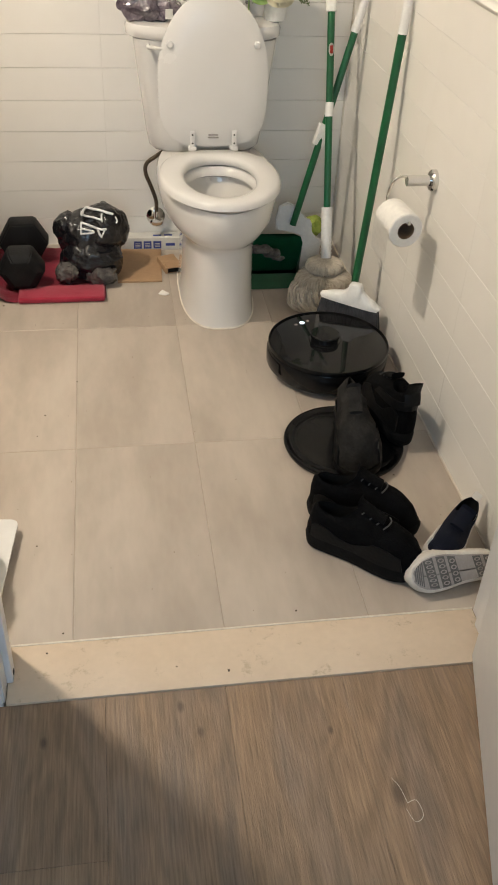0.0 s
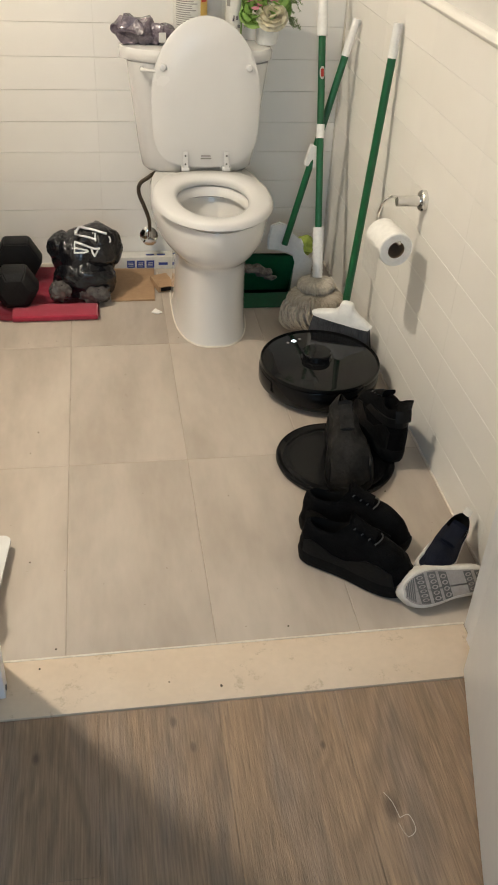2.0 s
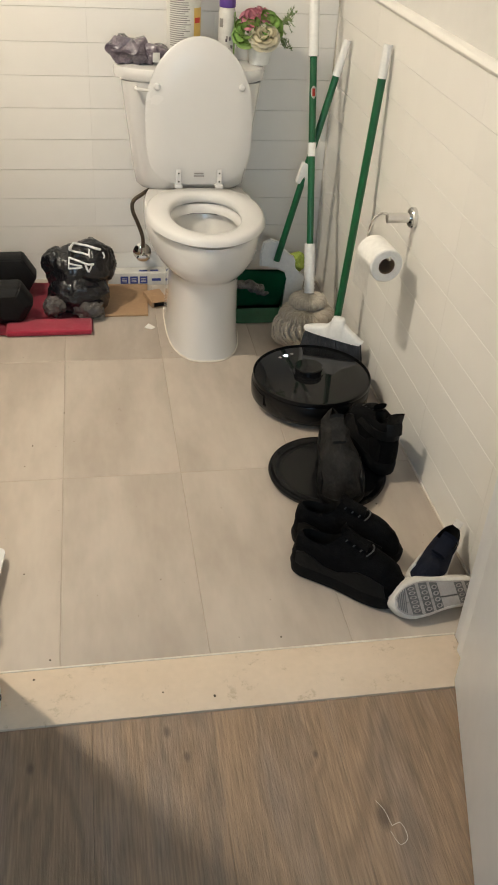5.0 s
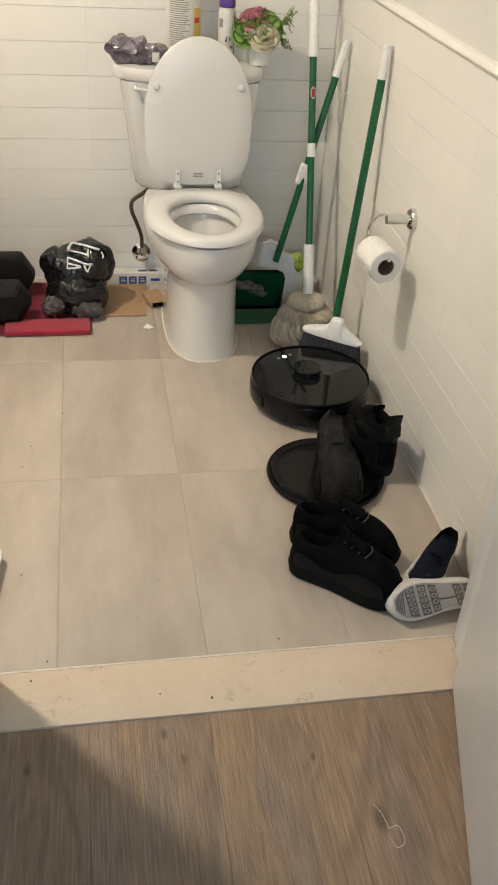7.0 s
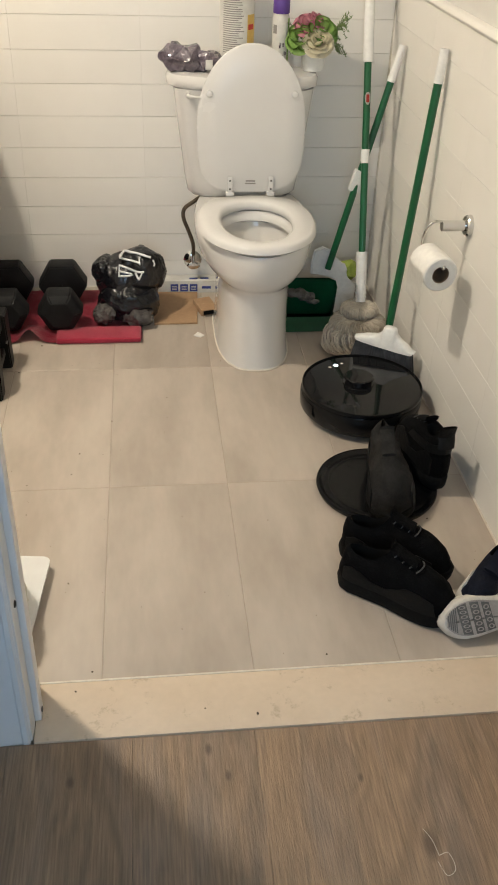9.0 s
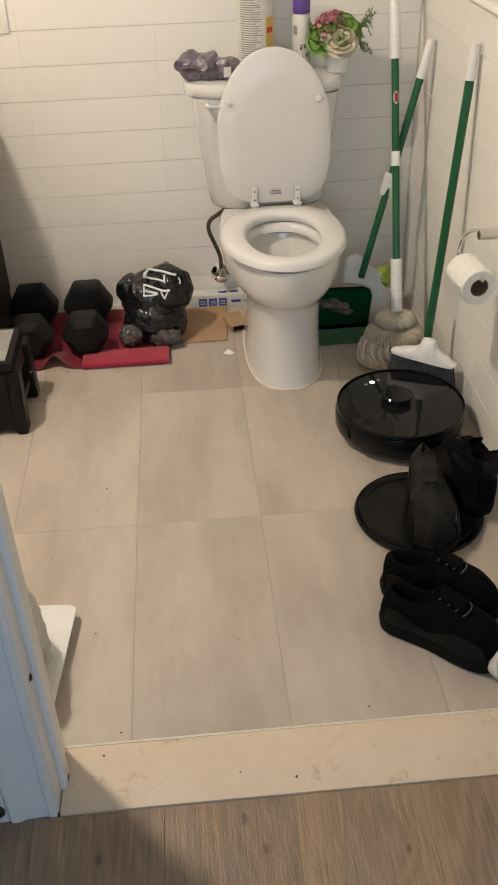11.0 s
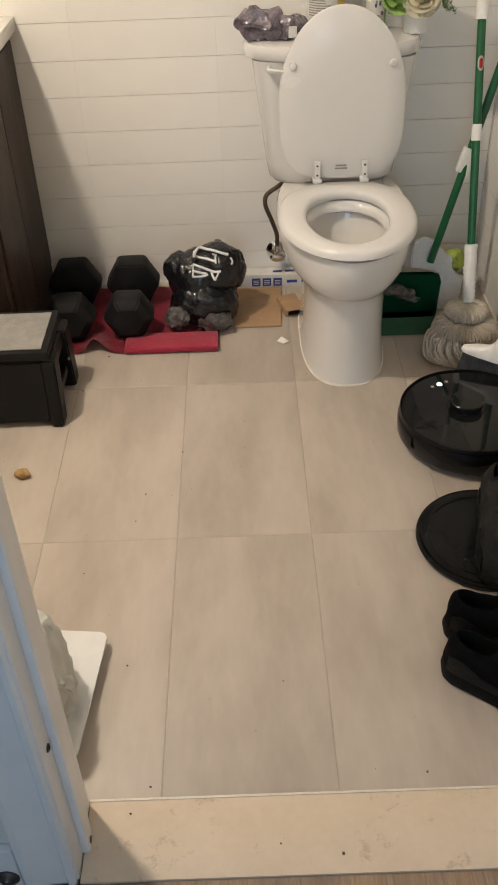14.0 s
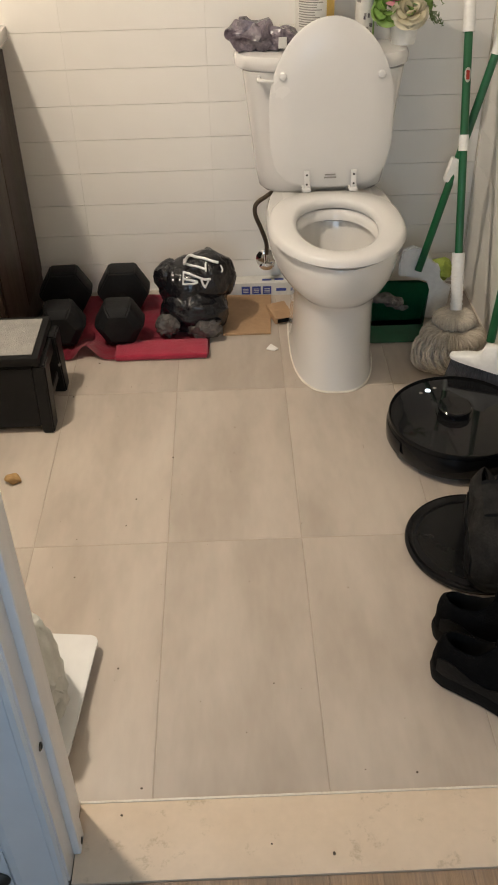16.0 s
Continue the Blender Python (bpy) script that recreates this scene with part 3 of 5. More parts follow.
# lid in its own plane, then stood up against the tank
lid_m = pose(0, -0.232, 0.437, -4.0, 0, 0)
rings = []
for k, yy in ((0.94, 0.0), (1.0, -0.004), (1.0, -0.010), (0.96, -0.015), (0.6, -0.019), (0.2, -0.020)):
    rings.append([(x * k, yy, 0.225 + (-(y + 0.49) - 0.006) * k) for x, y in egg(0.170, -0.716, -0.272, 56, 3.6)])
lid = part("lid", loft(rings), SEAT_PLASTIC, toilet, m=lid_m, angle=40)
for sx in (-1, 1):
    part("bumper", moved(lathe([(0.011, 0), (0.011, 0.005), (0.008, 0.009), (0.0, 0.010)], 16, True, False), lid_m @ pose(sx * 0.132, -0.014, 0.302, 90, 0, 0)), SEAT_PLASTIC, toilet)
    bm = box(sx * 0.066 - 0.013, sx * 0.066 + 0.013, -0.262, -0.228, 0.4315, 0.444, 0.004)
    hinge = part("hinge", bm, SEAT_PLASTIC, toilet)
    part("hinge_plate", box(-0.008, 0.008, -0.006, 0.0, -0.002, 0.05, 0.002), SEAT_PLASTIC, hinge, m=pose(sx * 0.066, -0.2535, 0.443, -4, 0, 0))
    for zz in (0.012, 0.038):
        part("screw", moved(lathe([(0.003, 0), (0.003, 0.001), (0, 0.0016)], 10, True, False), pose(sx * 0.066, -0.2602 + zz * 0.07, 0.443 + zz, 90, 0, 0)), BRASS_DARK, hinge)
for k in range(2):
    part("printed_mark", box(-0.017 + k * 0.002, 0.017 - k * 0.002, -0.001, 0, 0.028 + k * 0.008, 0.032 + k * 0.008), LABEL_GREY, toilet, m=pose(0, -0.2525, 0.4405, -4, 0, 0))
rings = []
for z, w, d in ((0.40, 0.165, 0.165), (0.415, 0.180, 0.175), (0.46, 0.188, 0.180), (0.60, 0.205, 0.188), (0.742, 0.222, 0.194)):
    rings.append([(-0.018 + w * math.copysign(abs(math.cos(a)) ** 0.55, math.cos(a)), -0.008 - d / 2 + d / 2 * math.copysign(abs(math.sin(a)) ** 0.4, math.sin(a)), z) for a in (2 * math.pi * i / 48 for i in range(48))])
part("tank", loft(rings), PORCELAIN, toilet, angle=50)
rings = []
for z, w, d in ((0.7425, 0.228, 0.204), (0.748, 0.238, 0.212), (0.770, 0.240, 0.214), (0.781, 0.234, 0.206), (0.785, 0.205, 0.17)):
    rings.append([(-0.022 + w * math.copysign(abs(math.cos(a)) ** 0.8, math.cos(a)), -0.107 - 0.004 + d / 2 * math.copysign(abs(math.sin(a)) ** 0.75, math.sin(a)), z) for a in (2 * math.pi * i / 56 for i in range(56))])
part("tank_lid", loft(rings), PORCELAIN, toilet, angle=50)
lever = part("flush_lever", tube(bend([(-0.195, -0.198, 0.729), (-0.195, -0.218, 0.729), (-0.185, -0.221, 0.728), (-0.15, -0.221, 0.725)], 4), [0.007] * 5 + [0.0058] * 4 + [0.0045] * 4, 12), PORCELAIN, toilet)
part("bowl_deck", box(-0.138, 0.138, -0.27, -0.03, 0.36, 0.399, 0.012, 3), PORCELAIN, toilet, angle=50)

supply = thing("water_supply", pose(0.279, BACK, 0.105), "dark braided supply hose on a chrome shut-off valve", "water valve")
part("escutcheon", moved(lathe([(0.033, 0), (0.033, 0.003), (0.024, 0.009), (0.010, 0.012)], 28), pose(0, 0, 0, 90, 0, 0)), CHROME, supply)
part("valve_body", tube([(0, -0.011, 0), (0, -0.05, 0)], 0.009, 14), CHROME, supply)
part("valve_riser", tube([(0, -0.045, 0.005), (0, -0.045, 0.035)], [0.008, 0.007], 12), CHROME, supply)
part("valve_knob", moved(lathe([(0.008, 0), (0.017, 0.004), (0.019, 0.010), (0.015, 0.015), (0, 0.016)], 20, True, False), pose(0, -0.0505, 0, 90, 0, 0) @ Matrix.Diagonal((1.25, 0.75, 1, 1))), CHROME, supply)
part("hose", tube(bend([(0, -0.045, 0.03), (0.0, -0.047, 0.075), (-0.016, -0.06, 0.13), (-0.034, -0.065, 0.180), (-0.030, -0.067, 0.215), (0.004, -0.070, 0.242), (0.030, -0.072, 0.265), (0.036, -0.072, 0.31)], 6), 0.0068, 12), STEEL_HOSE, supply)

# ---- paper holder and roll ----
holder = thing("paper_holder", pose(RIGHT, 0.256, 0.595), "chrome toilet paper holder on the tiled wall", "paper holder")
part("flange", moved(lathe([(0.027, 0), (0.027, 0.010), (0.024, 0.014), (0.012, 0.0145)], 32), pose(0, 0, 0, 0, -90, 0)), CHROME, holder)
part("post", tube([(-0.014, 0, 0), (-0.075, 0, 0)], 0.0135, 20), CHROME, holder)
part("arm", tube(bend([(-0.066, 0, 0.008), (-0.088, 0, 0.012), (-0.106, 0.003, 0.0), (-0.114, 0.010, -0.03), (-0.112, 0.018, -0.062), (-0.105, 0.014, -0.071), (-0.100, -0.01, -0.072), (-0.091, -0.10, -0.072), (-0.090, -0.108, -0.062)], 5), 0.0035, 10), CHROME, holder)
roll = thing("toilet_roll", pose(0.839, 0.212, 0.503, 0, 0, 6), "white toilet paper roll hanging on its holder", "toilet paper")
for nm, ro, ri, mt in (("paper", 0.0445, 0.0225, PAPER), ("card_core", 0.0222, 0.0205, CARD_TUBE)):
    n = 40
    rings = []
    for r, y in ((ri, -0.052), (ro - 0.003, -0.052), (ro, -0.049), (ro, 0.049), (ro - 0.003, 0.052), (ri, 0.052)) if nm == "paper" else ((ri, -0.05), (ro, -0.05), (ro, 0.05), (ri, 0.05)):
        rings.append([(r * math.cos(2 * math.pi * i / n), y, r * math.sin(2 * math.pi * i / n)) for i in range(n)])
    rings.append(rings[0])
    bm = loft(rings, False, False)
    bmesh.ops.remove_doubles(bm, verts=bm.verts, dist=1e-6)
    part(nm, bm, mt, roll)
bm = bmesh.new()
loft([[(-0.0450 - 0.001 * math.sin(k), -0.05, -0.017 * k) for k in range(6)], [(-0.0450 - 0.001 * math.sin(k), 0.05, -0.017 * k) for k in range(6)]], False, False, False, bm)
bmesh.ops.solidify(bm, geom=bm.faces, thickness=0.0006)
part("loose_sheet", bm, PAPER, roll)

# ---- vanity ----
vanity = thing("vanity_cabinet", pose(0, 0, 0), "dark espresso wooden vanity cabinet standing by the tiled wall", "vanity")
part("body", box(-0.975, -0.472, 0.70, 1.212, 0.0, 0.80, 0.003), DARK_WOOD, vanity)
part("front_frame", box(-0.4715, -0.460, 0.70, 1.212, 0.0, 0.80, 0.002), DARK_WOOD, vanity)
for y0, y1 in ((0.712, 0.952), (0.958, 1.2)):
    part("door", box(-0.4595, -0.4545, y0, y1, 0.10, 0.78, 0.002), DARK_WOOD, vanity)
counter = tagged(part("countertop", box(-0.978, -0.437, 0.685, 1.218, 0.8005, 0.838, 0.005), COUNTER), "white stone countertop on the dark vanity", "countertop")

outlet = thing("wall_outlet", pose(-0.345, BACK, 0.97), "white plastic outlet plate on the tiled wall", "outlet")
part("plate", box(-0.036, 0.036, -0.0065, -0.0005, -0.058, 0.058, 0.003), WHITE_PLASTIC, outlet)
for z in (-0.02, 0.02):
    part("socket", box(-0.016, 0.016, -0.008, -0.0067, z - 0.014, z + 0.014, 0.0008), WHITE_PLASTIC, outlet)

# ---- robot vacuum ----
robot = thing("robot_vacuum", pose(0.722, 0.322, 0, 0, 0, 27), "glossy black round robot vacuum beside the broom", "robot vacuum")
part("body", lathe([(0.150, 0.012), (0.164, 0.018), (0.171, 0.03), (0.174, 0.06), (0.1745, 0.078), (0.172, 0.083), (0.1, 0.084)], 96), TRAY_PLASTIC, robot)
rings = []
for r, z in ((0.1752, 0.030), (0.1775, 0.036), (0.1775, 0.070), (0.1755, 0.074)):
    rings.append([(r * math.cos(a), r * math.sin(a), z) for a in (math.pi * k / 48 for k in range(49))])
part("bumper", loft(rings, False, False, False), BLACK_GLOSS, robot)
part("top_cover", lathe([(0.168, 0.0845), (0.1692, 0.088), (0.1690, 0.0925), (0.160, 0.0945), (0.0, 0.0952)], 96, True, False), BLACK_GLOSS, robot)
part("top_rim", lathe([(0.1698, 0.0850), (0.1738, 0.0860), (0.1745, 0.0925), (0.1730, 0.0968), (0.1705, 0.0970), (0.1700, 0.0935)], 96, False, False), TRAY_PLASTIC, robot, "raised black rim")
part("lidar_turret", moved(lathe([(0.046, 0.0), (0.045, 0.003), (0.0385, 0.004), (0.0385, 0.014), (0.042, 0.0148), (0.042, 0.021), (0.039, 0.0235), (0.0, 0.0245)], 48, True, False), pose(-0.005, 0.012, 0.0945)), BLACK_GLOSS, robot)
for k, dx in enumerate((-0.022, 0, 0.022)):
    b = part("button", moved(lathe([(0.0075 if k == 1 else 0.005, 0), (0.007 if k == 1 else 0.0045, 0.0008), (0, 0.001)], 20, True, False), pose(dx, 0.125, 0.0949)), LED if k == 1 else LABEL_GREY, robot, "small glowing power button" if k == 1 else "")
for sx in (-1, 1):
    part("wheel", moved(lathe([(0.03, -0.012), (0.034, -0.008), (0.034, 0.008), (0.03, 0.012)], 24), pose(sx * 0.115, 0, 0.0335, 0, 90, 0)), BLACK_RUBBER, robot)
part("caster", ball(0.012, (1, 1, 1), 2), BLACK_RUBBER, robot, m=pose(0, 0.13, 0.0117))

# ---- black tray ----
tray = thing("round_tray", pose(0.69, -0.045, 0), "black glossy round plastic tray on the floor", "tray")
part("rim", loft([[(r * math.cos(2 * math.pi * i / 72), r * math.sin(2 * math.pi * i / 72), z) for i in range(72)] for r, z in ((0.140, 0.0005), (0.154, 0.003), (0.157, 0.012), (0.155, 0.0165), (0.150, 0.017), (0.144, 0.0135), (0.138, 0.0105))], True, True), TRAY_PLASTIC, tray)
part("dish", lathe([(0.1372, 0.0107), (0.130, 0.0132), (0.126, 0.0138), (0.122, 0.0128), (0.118, 0.0122), (0.0, 0.0120)], 72, True, False), TRAY_PLASTIC, tray)

# ---- dumbbells on a red cloth ----
def dumbbell(m, label):
    db = thing("dumbbell", m, label, "dumbbell", "dumbbells on the red cloth")
    part("handle", tube(bend([(0, -0.055, 0.0), (0, -0.03, 0), (0, 0, 0), (0, 0.03, 0), (0, 0.055, 0)], 3), [0.0135] * 3 + [0.0145] * 3 + [0.016] + [0.0145] * 3 + [0.0135] * 3, 16), CHROME, db)
    for s in (-1, 1):
        rings = []
        for r, y in ((0.03, 0.055), (0.060, 0.057), (0.078, 0.062), (0.081, 0.070), (0.081, 0.118), (0.076, 0.128), (0.055, 0.143), (0.05, 0.145)):
            k = 1.04 if s > 0 else 0.94
            rings.append([(r * k * math.cos(math.pi / 3 * i), s * y * (1.12 if s > 0 else 1.02), r * k * math.sin(math.pi / 3 * i)) for i in range(6)])
        bm = loft(rings)
        finish(bm)
        bmesh.ops.bevel(bm, geom=[e for e in bm.edges if e.calc_face_angle(0) > 0.5], offset=0.004, segments=2, affect="EDGES")
        part("head", bm, BLACK_RUBBER, db, angle=25)
    return db


dumbbell(pose(-0.178, 0.982, 0.0795, 1.4, 0, 1), "black hexagonal rubber dumbbell with chrome handle on red cloth")
dumbbell(pose(-0.358, 0.982, 0.0795, 1.4, 0, 3), "black hexagonal rubber dumbbell with chrome handle beside the vanity")

def cloth():
    bm = bmesh.new()
    nx, ny = 60, 34
    grid = []
    for j in range(ny + 1):
        row = []
        for i in range(nx + 1):
            u, v = i / nx, j / ny
            x = -0.36 + 0.45 * u
            y = 0.787 - 0.012 * u + v * 0.40
            z = 0.006 + 0.0025 * noise.noise(Vector((x * 30, y * 30, 0)))
            front = max(0.0, 1 - v * 5)
            z += 0.042 * math.exp(-((x + 0.275) / 0.03) ** 2) * max(0.0, 1 - v * 3.2)
            z += 0.010 * front * (x > -0.16)
            y += 0.012 * math.exp(-((x + 0.275) / 0.04) ** 2) * front
            row.append(bm.verts.new((x, y, max(z, 0.0025))))
        grid.append(row)
    for j in range(ny):
        for i in range(nx):
            bm.faces.new((grid[j][i], grid[j][i + 1], grid[j + 1][i + 1], grid[j + 1][i]))
    bmesh.ops.solidify(bm, geom=bm.faces, thickness=-0.002)
    return bm


red = tagged(part("folded_cloth", cloth(), RED_CLOTH), "crumpled red cloth spread under the dumbbells", "cloth")
tagged(part("cloth_fold", lumpy(box(-0.19, 0.086, 0.775, 0.868, 0.002, 0.021, 0.008, 3), 0.002, 25), RED_CLOTH), "folded red cloth layer lying on the floor", "cloth")

# ---- bag of boxing gear ----
bag = thing("wrapped_glove", pose(0.045, 0.985, 0.0), "black glove wrapped in shiny plastic on the cloth", "wrapped bag")
def blob(c, r, squash, amount, scale, seed, sub=4, crease=0.0):
    bm = lumpy(ball(r, squash, sub), amount, scale, seed)
    if crease:
        for v in bm.verts:
            k = 1 - abs(noise.noise(v.co * 44 + Vector((seed, 0, 0)))) * 2
            k2 = 1 - abs(noise.noise(v.co * 95 + Vector((0, seed, 0)))) * 2
            v.co += v.co.normalized() * crease * (k * abs(k) + 0.5 * k2 * abs(k2) - 0.6)
    return moved(bm, pose(*c))
glove_parts = (("body", (0.0, 0.0, 0.125), 0.104, (1.0, 0.8, 0.98), 0.014, 14, 3), ("cuff", (0.042, 0.0, 0.168), 0.088, (0.98, 0.85, 0.92), 0.012, 18, 8),
               ("knuckle", (0.088, 0.005, 0.155), 0.050, (0.9, 0.9, 1.1), 0.010, 22, 4), ("thumb", (-0.072, 0.0, 0.172), 0.048, (0.85, 0.9, 1.1), 0.010, 26, 5), ("skirt", (0.005, -0.035, 0.078), 0.092, (1.12, 0.8, 0.85), 0.014, 26, 15))
skin = []
for nm, c, r, sq, amount, sc, seed in glove_parts:
    bm = blob(c, r, sq, amount, sc, seed, 5, 0.0036)
    skin += [v.co.copy() for v in bm.verts if v.co.y < c[1]]
    part(nm, bm, BAG_BLACK, bag, angle=70)
part("foot", blob((-0.078, -0.085, 0.048), 0.04, (1.0, 0.9, 0.85), 0.009, 40, 2, 4, 0.006), BAG_CLEAR, bag, "crumpled smoky clear plastic")
part("foot", blob((0.035, -0.09, 0.04), 0.046, (1.15, 0.8, 0.8), 0.009, 36, 12, 4, 0.006), BAG_CLEAR, bag, "crumpled smoky clear plastic")


def on_skin(x, z):
    """The point of the glove's front at x, z."""
    return Vector((x, min((c.y for c in skin if abs(c.x - x) < 0.007 and abs(c.z - z) < 0.007), default=-0.06) - 0.0015, z))


# plain white print strokes across the glove
for pts, r in ((((-0.018, 0.238), (0.015, 0.243), (0.05, 0.240), (0.082, 0.232)), 0.0042), (((-0.020, 0.226), (0.01, 0.226), (0.046, 0.219)), 0.0036), (((0.046, 0.236), (0.044, 0.226), (0.045, 0.216)), 0.0030), (((-0.019, 0.240), (-0.021, 0.224)), 0.0026),
               (((-0.022, 0.208), (0.005, 0.203), (0.035, 0.192), (0.058, 0.193)), 0.0038), (((-0.024, 0.196), (-0.002, 0.190), (0.018, 0.186)), 0.0034), (((-0.024, 0.180), (0.005, 0.180), (0.020, 0.184)), 0.0032), (((-0.022, 0.210), (-0.025, 0.178)), 0.0024),
               (((0.030, 0.192), (0.034, 0.178), (0.040, 0.168)), 0.0036), (((0.052, 0.192), (0.046, 0.178), (0.040, 0.166)), 0.0028), (((0.088, 0.224), (0.094, 0.212), (0.090, 0.206)), 0.0028)):
    line = [p for p in bend([(x, 0, z) for x, z in pts], 5)]
    line = [on_skin(p.x, p.z) for p in line]
    for k in range(2):
        line = [line[0]] + [(a + b * 2 + c) / 4 for a, b, c in zip(line, line[1:], line[2:])] + [line[-1]]
    part("print_stroke", tube(line, r, 6), WHITE_PRINT, bag, "white printed stroke")

# ---- box, cardboard and scrap by the wall ----
foil = thing("carton", pose(0.245, 1.187, 0.0, 0, 0, -1), "long thin printed carton lying against the wall", "box")
part("body", box(-0.115, 0.115, -0.028, 0.024, 0.0, 0.046, 0.0012), LABEL_WHITE, foil)
for x in (-0.035, 0.0, 0.035):
    part("blue_panel", box(x - 0.014, x + 0.014, -0.0286, -0.0281, 0.006, 0.034), BLUE_INK, foil)
    for zz in (0.012, 0.018, 0.024):
        part("panel_mark", box(x - 0.009, x + 0.009, -0.0290, -0.0287, zz, zz + 0.0022), LABEL_WHITE, foil)
for x0, y0 in ((0.02, -0.012), (0.06, -0.01)):
    part("print_bar", box(x0, x0 + 0.03, y0, y0 + 0.012, 0.0462, 0.0468), BLUE_INK, foil)
part("print_bar", box(0.065, 0.098, -0.0286, -0.0281, 0.016, 0.026), BLUE_INK, foil)
card = tagged(part("cardboard_sheet", lumpy(slab([(0.132, 0.905), (0.279, 0.905), (0.292, 1.15), (0.125, 1.155)], 0.0008, 0.0075, 0.0015), 0.0008, 20), CARDBOARD), "flat brown cardboard sheet lying on the floor", "cardboard")
scrap = thing("torn_carton", pose(0.312, 1.02, 0.0, 0, 0, 15), "small torn brown carton, its open end's shade painted dark", "box")
part("body", lumpy(box(-0.03, 0.03, -0.05, 0.045, 0.0005, 0.024, 0.002), 0.003, 30), CARDBOARD, scrap)
part("flap", lumpy(slab([(-0.03, -0.062), (0.02, -0.066), (0.03, -0.02), (-0.02, -0.015)], 0.026, 0.029), 0.003, 30), CARDBOARD, scrap)
# near-black slab on the solid body stands for the shade inside the carton
part("opening", box(-0.022, 0.024, -0.0525, -0.0505, 0.005, 0.02), SHOE_INSIDE, scrap)
tagged(part("paper_scrap", lumpy(slab([(0.262, 0.818), (0.283, 0.806), (0.297, 0.816), (0.276, 0.845)], 0.001, 0.004), 0.002, 60), PAPER), "tiny white scrap of paper on the floor", "scrap")

# ---- broom, mop, dustpan ----
def pole(name, a, b, r, mat_, parent, n=16, label=""):
    return part(name, tube([a, b], r, n), mat_, parent, label)


def lerp(a, b, t):
    return tuple(Vector(a).lerp(Vector(b), t))


broom = thing("broom", pose(0, 0, 0), "angle broom with green pole and grey bristles against the wall", "broom")
b0, b1 = (0.849, 0.553, 0.165), (0.917, 0.612, 0.945)
pole("pole", b0, lerp(b0, b1, 0.895), 0.0117, GREEN_METAL, broom)
pole("grip", lerp(b0, b1, 0.89), b1, [0.0135, 0.0125], WHITE_PLASTIC, broom, label="white plastic grip")
hd = Vector((0.902 - 0.748, 0.447 - 0.54, 0)).normalized()
hm = Matrix.Translation((0.825, 0.4935, 0)) @ Matrix(((hd.x, -hd.y, 0, 0), (hd.y, hd.x, 0, 0), (0, 0, 1, 0), (0, 0, 0, 1)))
top_line = [p for p in bend([(-0.095, 0, 0.140), (-0.06, 0, 0.150), (-0.028, 0, 0.158), (-0.012, 0, 0.172), (-0.004, 0, 0.190), (0.026, 0, 0.190), (0.034, 0, 0.172), (0.052, 0, 0.154), (0.076, 0, 0.138), (0.095, 0, 0.122)], 4)]
rings = []
for p in top_line:
    low = 0.1235 - 0.07 * p.x + (0.006 if abs(p.x) > 0.09 else 0.0)
    tall = max(p.z - low, 0.004)
    half = 0.0195 * (1 - (p.x / 0.105) ** 4) ** 0.5
    crown = half if tall < 0.03 else half * 0.72
    rings.append([(p.x, -half, low), (p.x, -half, low + 0.35 * min(tall, 0.02)), (p.x, -crown, low + tall - min(0.006, tall * 0.4)), (p.x, -crown * 0.6, low + tall), (p.x, crown * 0.6, low + tall), (p.x, crown, low + tall - min(0.006, tall * 0.4)), (p.x, half, low + 0.35 * min(tall, 0.02)), (p.x, half, low)])
bm = loft(rings)
part("head", bm, WHITE_PLASTIC, broom, "white plastic broom head", m=hm, angle=65)
bm = bmesh.new()
rnd = random.Random(4)
for i in range(46):
    for j in range(5):
        u = (i + rnd.random() * 0.6) / 46
        x = -0.088 + 0.176 * u
        y = -0.013 + 0.0065 * j
        bx = -0.112 + 0.215 * u + rnd.uniform(-0.003, 0.003)
        by = y * 1.3 + rnd.uniform(-0.003, 0.003)
        zt = 0.128 - 0.012 * u
        tube([(x, y, zt), (lerp((x, y, zt), (bx, by, 0.002), 0.55)), (bx, by, 0.002 + 0.006 * rnd.random())], [0.0022, 0.0026, 0.002], 4, bm, True)
part("bristles", bm, BRISTLE, broom, "dense grey plastic bristles", m=hm)

mop = thing("mop", pose(0, 0, 0), "string mop with green and white pole standing in the corner", "mop")
m0, m1 = (0.812, 0.79, 0.13), (0.822, 1.206, 1.255)
pole("socket", m0, lerp(m0, m1, 0.135), [0.0165, 0.018], WHITE_PLASTIC, mop, 20, "white ribbed plastic socket")
for k in range(9):
    t = 0.012 + k * 0.011
    part("socket_rib", tube([lerp(m0, m1, t), lerp(m0, m1, t + 0.004)], 0.0185, 16), WHITE_PLASTIC, mop)
pole("pole", lerp(m0, m1, 0.13), lerp(m0, m1, 0.64), 0.0112, GREEN_METAL, mop)
part("collar", tube([lerp(m0, m1, 0.365), lerp(m0, m1, 0.40)], 0.0135, 16), WHITE_PLASTIC, mop, "white plastic collar")
pole("grip", lerp(m0, m1, 0.615), m1, [0.0165, 0.014], WHITE_PLASTIC, mop, 16, "white plastic grip")
sp = Vector(lerp(m0, m1, 0.53))
